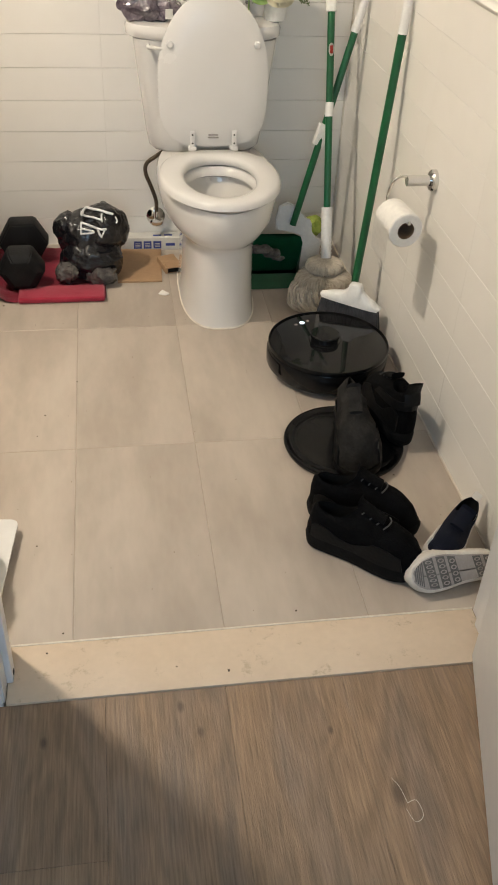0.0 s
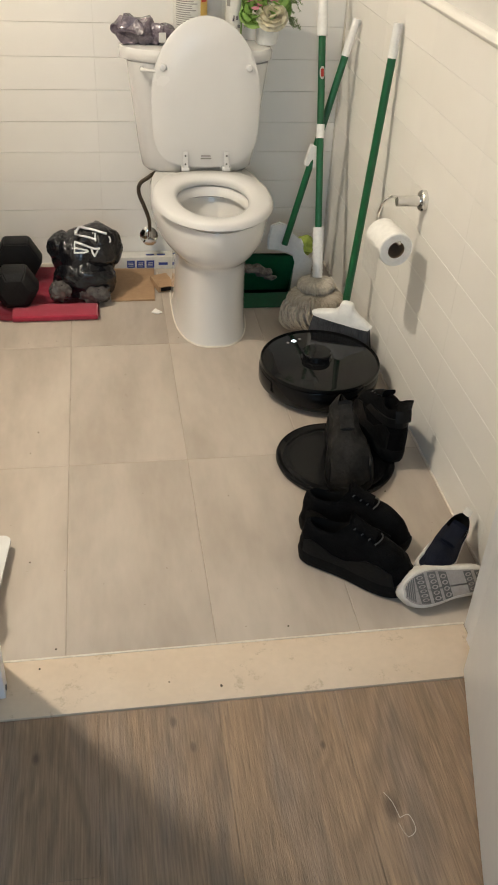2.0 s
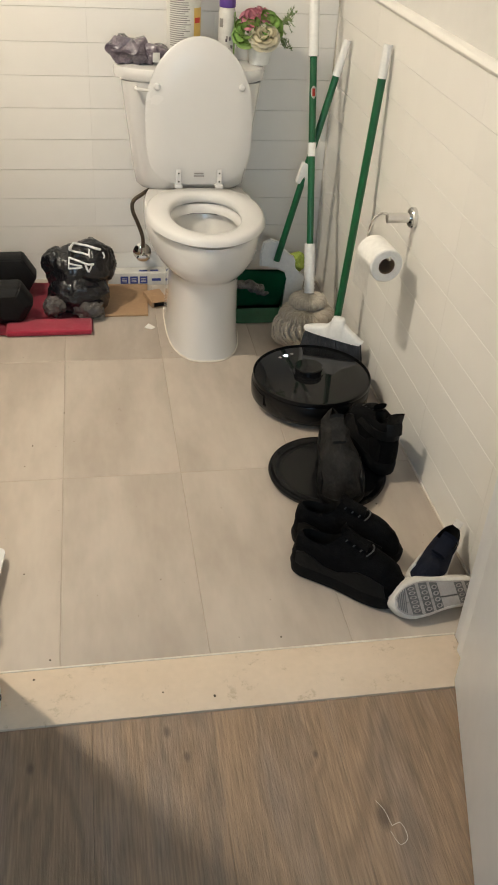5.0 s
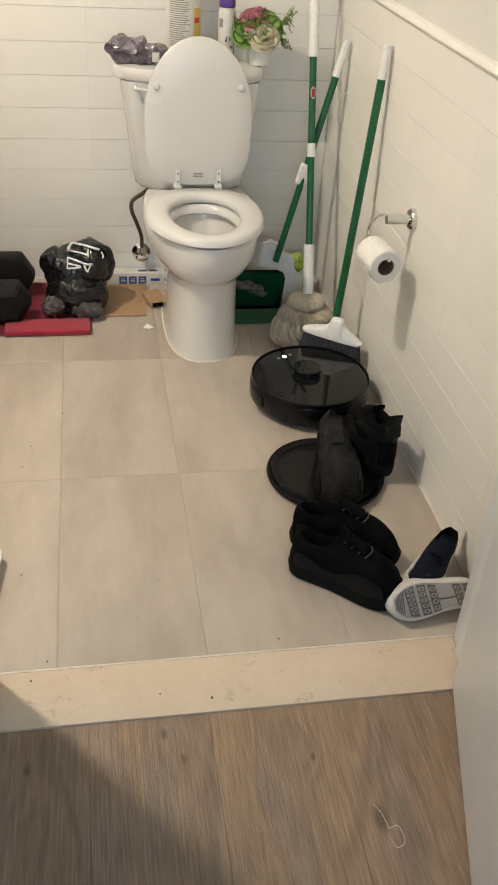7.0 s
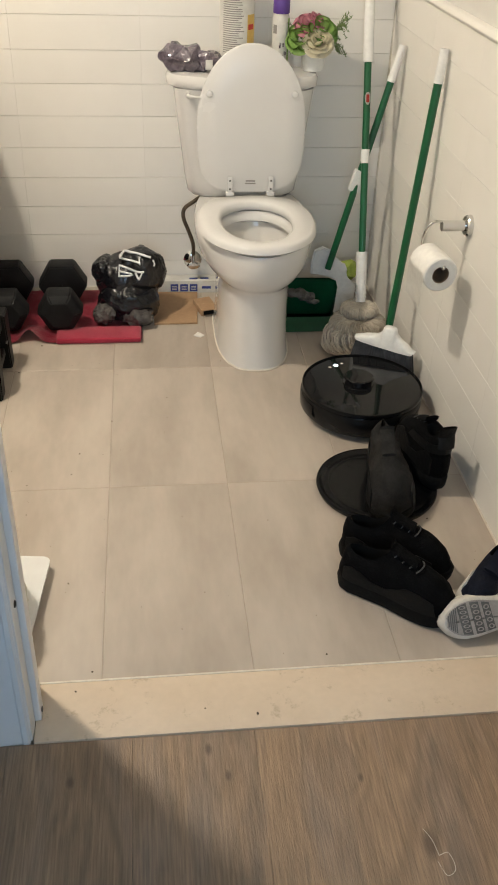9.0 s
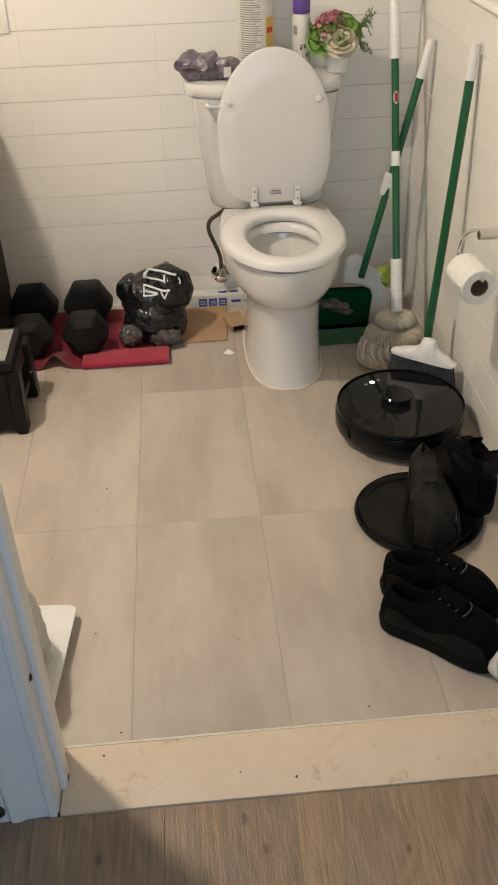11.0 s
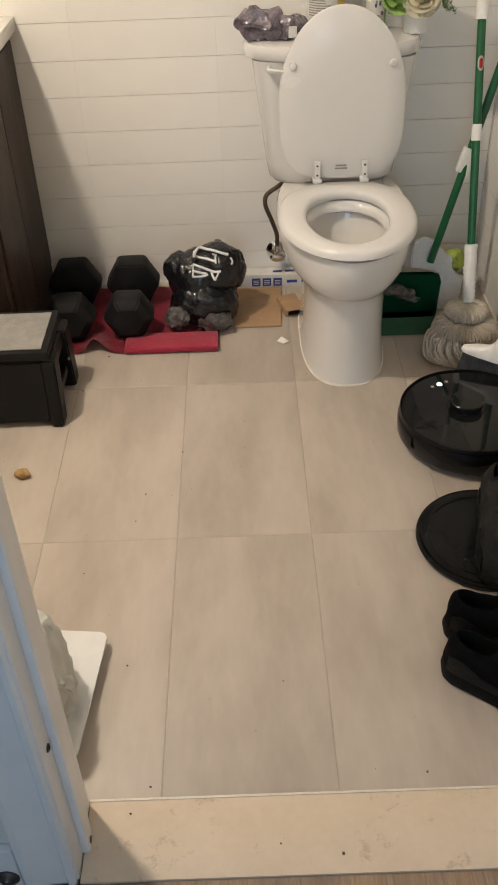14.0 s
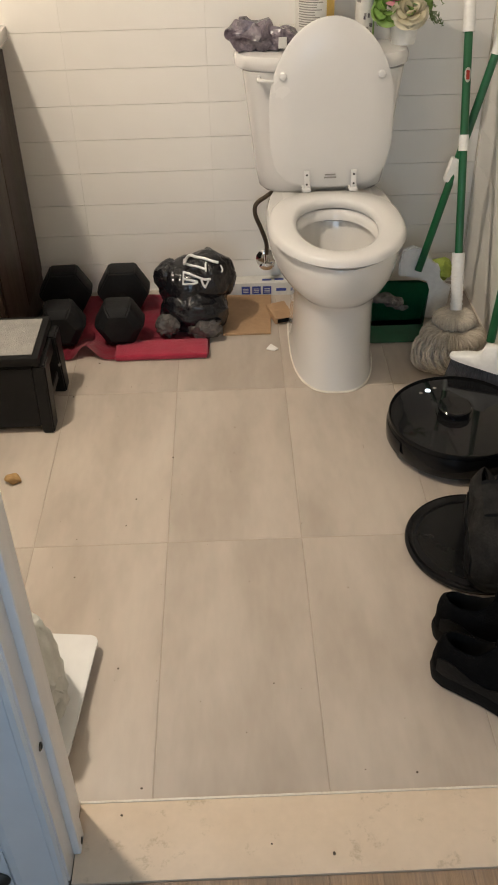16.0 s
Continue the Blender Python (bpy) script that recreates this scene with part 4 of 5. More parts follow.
for nm, r, mt, lift in (("sticker", 0.0095, LABEL_WHITE, 0.0129), ("sticker_mark", 0.006, RED_INK, 0.0134)):
    bm = bmesh.new()
    loft([[sp + Vector((math.sin(t) * lift, -math.cos(t) * lift, 0)) + (Vector(m1) - Vector(m0)).normalized() * r * 2.0 * math.sqrt(max(0.0, 1 - (t / 0.75) ** 2)) * s_ for s_ in (-1, 1)] for t in ((-0.7 + 0.14 * k) * (1.0 if nm == "sticker" else 0.5) for k in range(11))], False, False, False, bm)
    bmesh.ops.solidify(bm, geom=bm.faces, thickness=0.0003)
    part(nm, bm, mt, mop)
mc = Vector((0.757, 0.706, 0))
for k in range(230):
    a = rnd.uniform(0, 2 * math.pi)
    r = rnd.uniform(0.03, 0.072)
    top = mc + Vector((0.045 + 0.02 * math.cos(a), 0.06 + 0.02 * math.sin(a), 0.09))
    mid = mc + Vector((r * 1.05 * math.cos(a - 0.3), r * 0.95 * math.sin(a - 0.3), rnd.uniform(0.035, 0.075)))
    end = mc + Vector((r * 1.05 * math.cos(a + 0.2), r * math.sin(a + 0.2), rnd.uniform(0.006, 0.02)))
    curl = mc + Vector((r * rnd.uniform(0.5, 1.1) * math.cos(a + 0.9), r * rnd.uniform(0.5, 1.1) * math.sin(a + 0.9), rnd.uniform(0.006, 0.03)))
    part("string", tube(bend([top, mid, end, curl], 4), 0.0042, 5), MOP_YARN, mop)
part("core", blob((mc.x, mc.y, 0.045), 0.058, (1.05, 1.0, 0.72), 0.012, 40, 6, 4), MOP_YARN, mop)
for (c, r, z0, h, mt) in ((mc + Vector((0.040, 0.026, 0)), 0.084, 0.056, 0.044, MOP_GREY), (mc + Vector((0.046, 0.058, 0)), 0.055, 0.100, 0.030, MOP_YARN)):
    bm = lumpy(lathe([(r * 0.80, z0), (r * 0.95, z0 + h * 0.15), (r * 1.02, z0 + h * 0.45), (r, z0 + h * 0.75), (r * 0.88, z0 + h * 0.97), (r * 0.6, z0 + h), (0.0, z0 + h - 0.002)], 120, True, False), 0.004, 38)
    for v in bm.verts:
        a = math.atan2(v.co.y, v.co.x)
        v.co.z += 0.004 * noise.noise(Vector((math.cos(a) * 2.5, math.sin(a) * 2.5, r * 90)))
        pull = 1 - 0.045 * abs(math.sin(a * 19 + 3 * noise.noise(v.co * 20)))
        v.co.x, v.co.y = v.co.x * 1.08 * pull, v.co.y * pull
    part("band", moved(bm, Matrix.Translation(c)), mt, mop)
    for k in range(64):
        a = 2 * math.pi * (k + rnd.uniform(-0.3, 0.3)) / 64
        line = [c + Vector((1.08 * q * r * math.cos(a + w), q * r * math.sin(a + w), z0 + h * v)) for q, v, w in ((0.5, 1.02, 0.0), (0.86, 1.0, 0.03), (1.0, 0.72, 0.06), (1.03, 0.40, 0.08), (0.93, 0.08, 0.1))]
        part("string", tube(bend(line, 3), rnd.uniform(0.0022, 0.0032), 5), mt, mop)

pan = thing("dustpan", pose(0, 0, 0), "green dustpan with a white bracket and long green handle", "dustpan")
# an open-topped scoop that stands beside the toilet
bm = bmesh.new()
F0, F1, R0, R1, B0, B1, T0, T1, T2, T3 = (bm.verts.new(p) for p in ((0.54, 0.828, 0.003), (0.729, 0.828, 0.003), (0.54, 0.874, 0.036), (0.741, 0.874, 0.036), (0.53, 0.962, 0.003), (0.752, 0.962, 0.003),
                                             (0.53, 0.957, 0.146), (0.735, 0.957, 0.142), (0.760, 0.957, 0.131), (0.768, 0.957, 0.108)))
for ring in ((F0, F1, R1, R0), (B0, B1, T3, T2, T1, T0), (F1, B1, T3, R1), (F0, R0, T0, B0), (F0, B0, B1, F1)):
    bm.faces.new(ring)
bmesh.ops.solidify(bm, geom=bm.faces, thickness=0.003)
part("scoop", bm, GREEN_PLASTIC, pan, smooth=False)
prof = [(0.745, 0.002), (0.82, 0.002), (0.832, 0.06), (0.838, 0.112), (0.812, 0.120), (0.798, 0.135), (0.800, 0.165), (0.792, 0.184), (0.772, 0.190), (0.755, 0.205), (0.738, 0.235), (0.708, 0.247), (0.682, 0.235), (0.672, 0.19), (0.675, 0.150), (0.735, 0.146), (0.764, 0.134), (0.771, 0.108), (0.758, 0.04)]
bm = loft([[(x, 0.968, z) for x, z in prof], [(x, 0.986, z) for x, z in prof]])
bmesh.ops.bevel(bm, geom=[e for e in bm.edges if abs(e.verts[0].co.y - e.verts[1].co.y) < 1e-6], offset=0.004, segments=3, affect="EDGES")
part("bracket", bm, WHITE_PLASTIC, pan, "white plastic bracket")
d0, d1 = (0.728, 0.955, 0.175), (0.919, 1.03, 0.876)
pole("pole", d0, lerp(d0, d1, 0.86), 0.0112, GREEN_METAL, pan)
pole("grip", lerp(d0, d1, 0.85), d1, [0.0135, 0.012], WHITE_PLASTIC, pan, label="white plastic grip")
part("clip", moved(box(-0.02, 0.02, -0.012, 0.012, -0.035, 0.035, 0.004), Matrix.Translation(lerp(d0, d1, 0.42)) @ pose(0, 0, 0, 0, 15, 0)), WHITE_PLASTIC, pan, "white plastic clip")
for k, (x, y, z, r) in enumerate(((0.628, 0.930, 0.098, 0.026), (0.655, 0.926, 0.086, 0.022), (0.680, 0.922, 0.070, 0.016), (0.600, 0.930, 0.100, 0.022))):
    tagged(part("dust_ball", blob((x, y, z), r, (1.3, 0.8, 0.6), 0.008, 50, k, 3), LINT), "grey clump of lint and dust in the dustpan", "dust")
scrub = thing("scrub_brush", pose(0.822, 1.06, 0), "lime green scrub brush standing behind the mop", "brush")
part("handle", tube([(0, 0, 0.0), (0, 0, 0.1)], [0.014, 0.008], 12), WHITE_PLASTIC, scrub)
part("head", blob((0, 0, 0.125), 0.036, (1, 1, 1), 0.012, 60, 7, 3), SPONGE, scrub, "lime green bristle head")

# ---- step stool ----
stool = thing("step_stool", pose(0, 0, 0), "black folding step stool with a grey top pad", "step stool")
part("top_frame", box(-0.655, -0.332, 0.455, 0.672, 0.196, 0.221, 0.005), BLACK_PLASTIC, stool)
part("top_pad", box(-0.640, -0.349, 0.472, 0.655, 0.2205, 0.2235, 0.002), STOOL_TOP, stool, "grey textured pad")


def slanted(x0, x1, ya, yb, yc, yd, z0, z1, bevel=0.004):
    """A block whose y-span goes from (ya, yb) at z0 to (yc, yd) at z1."""
    bm = box(x0, x1, 0, 1, z0, z1, 0)
    for v in bm.verts:
        t = (v.co.z - z0) / (z1 - z0)
        lo, hi = ya + (yc - ya) * t, yb + (yd - yb) * t
        v.co.y = lo + (hi - lo) * v.co.y
    bmesh.ops.bevel(bm, geom=bm.edges, offset=bevel, segments=2, affect="EDGES")
    return bm


for x0, x1 in ((-0.35, -0.318), (-0.665, -0.633)):
    part("leg", slanted(x0, x1, 0.433, 0.487, 0.457, 0.515, 0.0, 0.195), BLACK_PLASTIC, stool)
    part("leg", slanted(x0, x1 + 0.006, 0.628, 0.678, 0.60, 0.668, 0.0, 0.195), BLACK_PLASTIC, stool)
    part("side_brace", slanted(x0 + 0.012, x1 - 0.006, 0.49, 0.61, 0.51, 0.603, 0.15, 0.194, 0.002), BLACK_PLASTIC, stool)
    part("side_brace", slanted(x0 + 0.012, x1 - 0.006, 0.489, 0.609, 0.494, 0.608, 0.06, 0.085, 0.002), BLACK_PLASTIC, stool)
    part("rivet", moved(lathe([(0.008, 0), (0.008, 0.004), (0.004, 0.006), (0, 0.0062)], 14, True, False), pose(x1 - 0.002, 0.62, 0.10, 0, 90, 0)), LABEL_GREY, stool)
part("front_panel", slanted(-0.632, -0.351, 0.438, 0.452, 0.46, 0.474, 0.018, 0.19), BLACK_PLASTIC, stool)
for z in (0.055, 0.085, 0.12, 0.155):
    part("panel_rib", slanted(-0.62, -0.362, 0.4365 + z * 0.128, 0.444 + z * 0.128, 0.4378 + z * 0.128, 0.445 + z * 0.128, z, z + 0.01, 0.002), BLACK_PLASTIC, stool)
part("rear_panel", slanted(-0.632, -0.351, 0.64, 0.652, 0.652, 0.664, 0.018, 0.19), BLACK_PLASTIC, stool)

# ---- bathroom scale and bag ----
scale_m = pose(-0.2755, -0.4165, 0, 0, 0, -5.5)
bath_scale = thing("bathroom_scale", scale_m, "slim white bathroom scale on the tile floor", "scale")


def rounded(w, h, r, n=6):
    out = []
    for cx, cy, a0 in ((w - r, h - r, 0), (-w + r, h - r, 90), (-w + r, -h + r, 180), (w - r, -h + r, 270)):
        for k in range(n + 1):
            a = radians(a0 + 90 * k / n)
            out.append((cx + r * math.cos(a), cy + r * math.sin(a)))
    return out


part("glass_plate", slab(rounded(0.14, 0.14, 0.016), 0.024, 0.031, 0.002), SCALE_WHITE, bath_scale)
part("body", slab(rounded(0.128, 0.118, 0.02), 0.008, 0.0238, 0.002), WHITE_PLASTIC, bath_scale)
for sx in (-1, 1):
    for sy in (-1, 1):
        part("foot", moved(lathe([(0.014, 0), (0.016, 0.003), (0.016, 0.008)], 20), pose(sx * 0.105, sy * 0.095, 0)), BLACK_RUBBER, bath_scale)
part("display", box(-0.03, 0.03, 0.085, 0.105, 0.0311, 0.0315), LABEL_GREY, bath_scale)
bm = lumpy(ball(0.13, (0.95, 0.95, 1.0), 5), 0.03, 11, 3)
lumpy(bm, 0.009, 38, 6)
lumpy(bm, 0.004, 90, 2)
for v in bm.verts:
    v.co.z = max(v.co.z, -0.105 + 0.01 * abs(v.co.x))
tagged(part("plastic_bag", bm, FILM_WHITE, m=pose(-0.280, -0.468, 0.137)), "crumpled white plastic bag resting on the scale", "plastic bag")

# ---- shoes ----
W_TABLE = ((0, 0.0), (0.015, 0.014), (0.05, 0.025), (0.12, 0.033), (0.27, 0.036), (0.45, 0.039), (0.62, 0.047), (0.75, 0.0485), (0.86, 0.043), (0.94, 0.031), (0.985, 0.016), (1, 0.0))


def half_width(u):
    for (a, wa), (b, wb) in zip(W_TABLE, W_TABLE[1:]):
        if u <= b:
            return wa + (wb - wa) * (u - a) / (b - a)
    return 0.0


class Last:
    """The surface of a shoe: a runs round it, f from the sole (0) up to the collar's rim (1)."""

    def __init__(self, length, rim_heel, rim_side, rim_front, sole, full=1.0, wide=1.0, pinch=0.027):
        self.length, self.rims, self.sole, self.full, self.wide, self.pinch = length, (rim_heel, rim_side, rim_front), sole, full, wide, pinch

    def foot(self, a, grow=0.0):
        u = 0.5 - 0.5 * math.cos(a)
        w = half_width(u) * self.wide * self.length / 0.28 + (grow if 0.001 < u < 0.999 else 0)
        bow = 0.006 * math.sin(math.pi * u)
        x = u * self.length + grow * (-1 if u < 0.01 else 1 if u > 0.99 else 0)
        return Vector((x, (w if math.sin(a) >= 0 else -w) + bow, 0))

    def rim(self, a):
        c = math.cos(a)
        x = self.length * (0.235 - 0.185 * c)
        y = self.pinch * math.sin(a)
        heel, side, front = self.rims
        z = side + (heel - side) * max(0, c) ** 2 + (front - side) * max(0, -c) ** 2
        return Vector((x, y, z))

    def at(self, a, f):
        p, q = self.foot(a), self.rim(a)
        toe = max(0.0, -math.cos(a))
        k = f ** (2.3 - 0.9 * toe)
        z = self.sole + (q.z - self.sole) * (1 - (1 - f) ** (1.25 + 0.5 * (1 - toe))) 
        bulge = self.full * 0.03 * math.sin(math.pi * min(1, f * 1.1)) * toe
        return Vector((p.x + (q.x - p.x) * k, p.y * (1 - 0.02 * f) + (q.y - p.y) * k, z + bulge * (1 - f)))


def shoe(m, label, mats, length=0.285, rims=(0.115, 0.088, 0.122), sole=0.026, group="", sneaker=False, lace_n=4, strap=False, seed=0, wide=1.0, pinch=0.027, tab_size=1.0, crumple=0.0025):
    sole_mat, upper_mat, lining_mat, lace_mat, overlay_mat = mats
    s = thing("shoe", m, label, "shoe", group)
    last = Last(length, *rims, sole, 1.0, wide, pinch)
    n = 44
    angles = [2 * math.pi * i / n for i in range(n)]
    rings = []
    for grow, z in ((-0.003, 0.0), (0.001, 0.004), (0.003, sole * 0.5), (0.004, sole * 0.8), (0.0015, sole + 0.004)):
        ring = []
        for a in angles:
            p = last.foot(a, grow)
            u = p.x / length
            lift = 0.012 * max(0, (u - 0.78) / 0.22) ** 2 * (1 if z < sole else 0.5)
            ring.append((p.x, p.y, z + lift + (0.003 * math.sin(u * 22) if 0.2 < z / sole < 0.9 else 0)))
        rings.append(ring)
    sole_ob = part("sole", loft(rings), sole_mat, s, angle=50)
    rings = [[last.at(a, f) for a in angles] for f in (0.0, 0.1, 0.22, 0.36, 0.5, 0.64, 0.78, 0.9, 1.0)]
    rim = [last.rim(a) for a in angles]
    mid = sum(rim, Vector()) / n
    rings.append([r + (mid - r) * 0.08 + Vector((0, 0, 0.003)) for r in rim])
    bm = loft(rings, True, False)
    lumpy(bm, crumple, 34, seed)
    part("upper", bm, upper_mat, s, angle=60)
    inside = [[r + (mid - r) * k - Vector((0, 0, d)) for r in rim] for k, d in ((0.09, -0.0025), (0.16, 0.006), (0.2, 0.03), (0.3, min(rims) * 0.6))]
    part("lining", loft(inside, False, True), lining_mat, s)
    # tongue that stands up out of the front of the collar
    pts = []
    for k in range(7):
        t = k / 6
        base = last.at(math.pi, 0.72 + 0.28 * min(1, t * 1.6))
        pts.append(base + Vector((-0.004 * t * t, 0, 0.003 + 0.018 * t * t)))
    rings = [[p + Vector((0.0, 0.018 * c, 0.005 * sn)) for c, sn in ((math.cos(b), math.sin(b)) for b in (2 * math.pi * i / 10 for i in range(10)))] for p in pts]
    part("tongue", loft(rings), upper_mat, s)
    for k in range(lace_n):
        f = 0.66 + 0.09 * k
        row = [last.at(math.pi + d, f) + Vector((0, 0, 0.0045)) for d in (-0.55, -0.3, 0.0, 0.3, 0.55)]
        part("lace", tube(bend(row, 3), 0.0017, 6), lace_mat, s)
    tab = [] if tab_size == 0 else [last.at(0.0, f) + Vector((-0.003, 0, 0.0)) for f in (0.55, 0.8, 1.0)] + [last.rim(0) + Vector((-0.004 * tab_size, 0, 0.014 * tab_size)), last.rim(0) + Vector((0.008, 0, 0.004 + 0.006 * (tab_size - 1)))]
    rings = [[p + Vector((0.0022 * c * tab_size, 0.010 * sn * tab_size, 0)) for c, sn in ((math.cos(b), math.sin(b)) for b in (2 * math.pi * i / 8 for i in range(8)))] for p in tab]
    if tab:
        part("heel_tab", loft(rings), overlay_mat, s)
    for sd in (1, -1):
        rings = []
        for k in range(9):
            a = sd * (0.5 + 1.9 * k / 8)
            lo, hi = last.at(a, 0.02), last.at(a, 0.30 + 0.12 * math.sin(k * 1.3))
            out = Vector((0, sd * 0.003, 0.001))
            rings.append([lo + out, last.at(a, 0.16) + out * 1.3, hi + out, hi - out * 0.3, lo - out * 0.3])
        part("overlay", loft(rings), overlay_mat, s)
    if strap:
        rings = []
        for k in range(13):
            a = -1.7 + 3.4 * k / 12
            lo, hi = last.at(a, 0.42), last.at(a, 0.62)
            d = Vector((lo.x - length * 0.25, lo.y, 0)).normalized() * 0.004
            rings.append([lo + d, hi + d, hi - d, lo - d])
        part("strap", loft(rings), overlay_mat, s)
    if sneaker:
        part("tread", slab([(last.foot(a, -0.006).x, last.foot(a, -0.006).y) for a in angles], -0.0025, 0.001), SNEAKER_TREAD, sole_ob, "pale grey rubber tread")
        across = lambda u: half_width(u) * wide * length / 0.28 - 0.008
        for u, du, count in ((0.80, 0.055, 6), (0.665, 0.05, 5), (0.545, 0.045, 4), (0.27, 0.045, 4), (0.15, 0.045, 4)):
            # grey band across the sole, slanted, with pale oval lugs on it
            slant = 0.05
            edge = [(u - du + slant * 0.5, 1), (u + du * 0.85 + slant * 0.5, 1), (u + du * 0.85 - slant * 0.5, -1), (u - du - slant * 0.5, -1)]
            part("tread_band", slab([(a * length, sg * across(min(0.93, max(0.06, a))) + 0.004) for a, sg in edge], -0.0034, -0.0020), SNEAKER_GREY, sole_ob, "dark grey rubber band")
            for k in range(count):
                v = (k + 0.5) / count * 2 - 1
                c = Vector(((u + slant * 0.5 * v - 0.004) * length, v * across(u) * 0.92 + 0.004, 0))
                ry, rx = across(u) / count * 0.66, du * length * 0.68
                ring, hole = ([(c.x + rx * q * math.cos(b), c.y + ry * q * math.sin(b)) for b in (2 * math.pi * i / 14 for i in range(14))] for q in (1.0, 0.62))
                bm = loft([[(x, y, -0.0030) for x, y in ring], [(x, y, -0.0050) for x, y in ring], [(x, y, -0.0050) for x, y in hole], [(x, y, -0.0036) for x, y in hole]], False, False)
                part("tread_lug", bm, SNEAKER_TREAD, sole_ob)
        for k in range(5):
            u = 0.885 + 0.02 * k
            w = across(u)
            if w > 0.006:
                part("toe_rib", box(u * length - 0.0011, u * length + 0.0011, -w + 0.004, w + 0.004, -0.0036, -0.0022), SNEAKER_GREY, sole_ob)
    return s


def heading(x, y, z, degrees, roll=0.0, pitch=0.0):
    return pose(x, y, z, 0, 0, degrees) @ pose(0, 0, 0, roll, pitch, 0)


BLACK_SET = (SHOE_SOLE, SHOE_MESH, SHOE_INSIDE, SHOE_LACE, SHOE_LEATHER)
BOOT_SET = (SHOE_SOLE, SHOE_GREY, SHOE_INSIDE, SHOE_LACE, SHOE_LEATHER)
NAVY_SET = (SNEAKER_WHITE, SNEAKER_NAVY, SHOE_INSIDE, SNEAKER_NAVY, SNEAKER_WHITE)
shoe(heading(0.528, -0.378, 0.0, -35), "black fabric trainer with dark laces on the tile floor", BLACK_SET, 0.275, (0.108, 0.104, 0.140), 0.034, group="pair of black trainers", seed=1, tab_size=0, pinch=0.022, wide=1.06, crumple=0.004)
shoe(heading(0.548, -0.284, 0.0, -27), "black fabric trainer beside its pair by the tray", BLACK_SET, 0.262, (0.108, 0.104, 0.140), 0.034, group="pair of black trainers", seed=2, tab_size=0, pinch=0.022, wide=1.06, crumple=0.004)
shoe(heading(0.842, -0.090, 0.019, 97), "black high-top shoe with a strap, heel outward, on the tray", BLACK_SET, 0.245, (0.160, 0.138, 0.140), 0.034, "pair of high-top shoes", strap=True, seed=3, tab_size=2.2, wide=1.08)
shoe(heading(0.722, 0.045, 0.013, -97, 5), "charcoal suede high-top shoe standing on the black tray", BOOT_SET, 0.262, (0.15, 0.125, 0.165), 0.024, "pair of high-top shoes", seed=4, pinch=0.008, wide=1.3, tab_size=0, lace_n=0, crumple=0.009)
tip = Matrix(((-1, 0, 0, 0), (0, 0, 1, 0), (0, 1, 0, 0), (0, 0, 0, 1)))
shoe(Matrix.Translation((0.922, -0.558, 0.05)) @ pose(0, 0, 0, 0, 0, 6) @ pose(0, 0, 0, -38, 0, 0) @ tip, "white and navy running shoe tipped over, grey tread showing", NAVY_SET, 0.212, (0.075, 0.055, 0.08), 0.028, "pair of running shoes", True, seed=5, wide=1.15, tab_size=0)
shoe(heading(0.893, -0.375, 0.022, 230, -18), "navy running shoe with white midsole leaning to the wall", NAVY_SET, 0.205, (0.085, 0.06, 0.09), 0.034, "pair of running shoes", True, seed=6, tab_size=1.0)

# ---- things on the toilet tank ----
TANK_TOP = 0.7855
bm = bmesh.new()
for c, r, sq, sd in (((-0.03, 0, 0.036), 0.062, (1.02, 0.75, 0.64), 1), ((0.035, -0.004, 0.028), 0.056, (1.15, 0.75, 0.52), 2), ((-0.07, 0.0, 0.052), 0.026, (0.9, 0.8, 0.9), 5)):
    join(bm, blob(c, r, sq, 0.022, 26, sd, 3, 0.003))
pb = thing("purple_bag", pose(0.270, 1.085, TANK_TOP), "crumpled dark purple plastic bag on the toilet tank", "plastic bag")
part("film", bm, PURPLE_FILM, pb, angle=14)
part("tag", lumpy(box(0.042, 0.064, -0.047, -0.0455, 0.012, 0.04), 0.001, 40), LABEL_WHITE, pb, "small white label")

wipes = thing("wipes_canister", pose(0.415, 1.125, TANK_TOP), "tall canister of wipes with printed label and yellow top", "canister")
part("can", lathe([(0.05, 0), (0.053, 0.003), (0.053, 0.228), (0.05, 0.232)], 48), LABEL_WHITE, wipes)
part("yellow_band", lathe([(0.0535, 0.215), (0.0537, 0.216), (0.0537, 0.230), (0.0535, 0.231)], 48), YELLOW_PLASTIC, wipes)
part("top_lid", lathe([(0.05, 0.2335), (0.054, 0.236), (0.054, 0.255), (0.048, 0.262), (0.02, 0.264), (0, 0.264)], 48, True, False), YELLOW_PLASTIC, wipes, "yellow plastic lid")


def arc(r, a0, a1, z0, z1, thick=0.0006, n=10):
    """A thin curved label patch on a can, from angle a0 to a1."""
    return loft([[(r2 * math.cos(a), r2 * math.sin(a), z) for r2, z in ((r, z0), (r + thick, z0), (r + thick, z1), (r, z1))] for a in (radians(a0 + (a1 - a0) * k / n) for k in range(n + 1))])


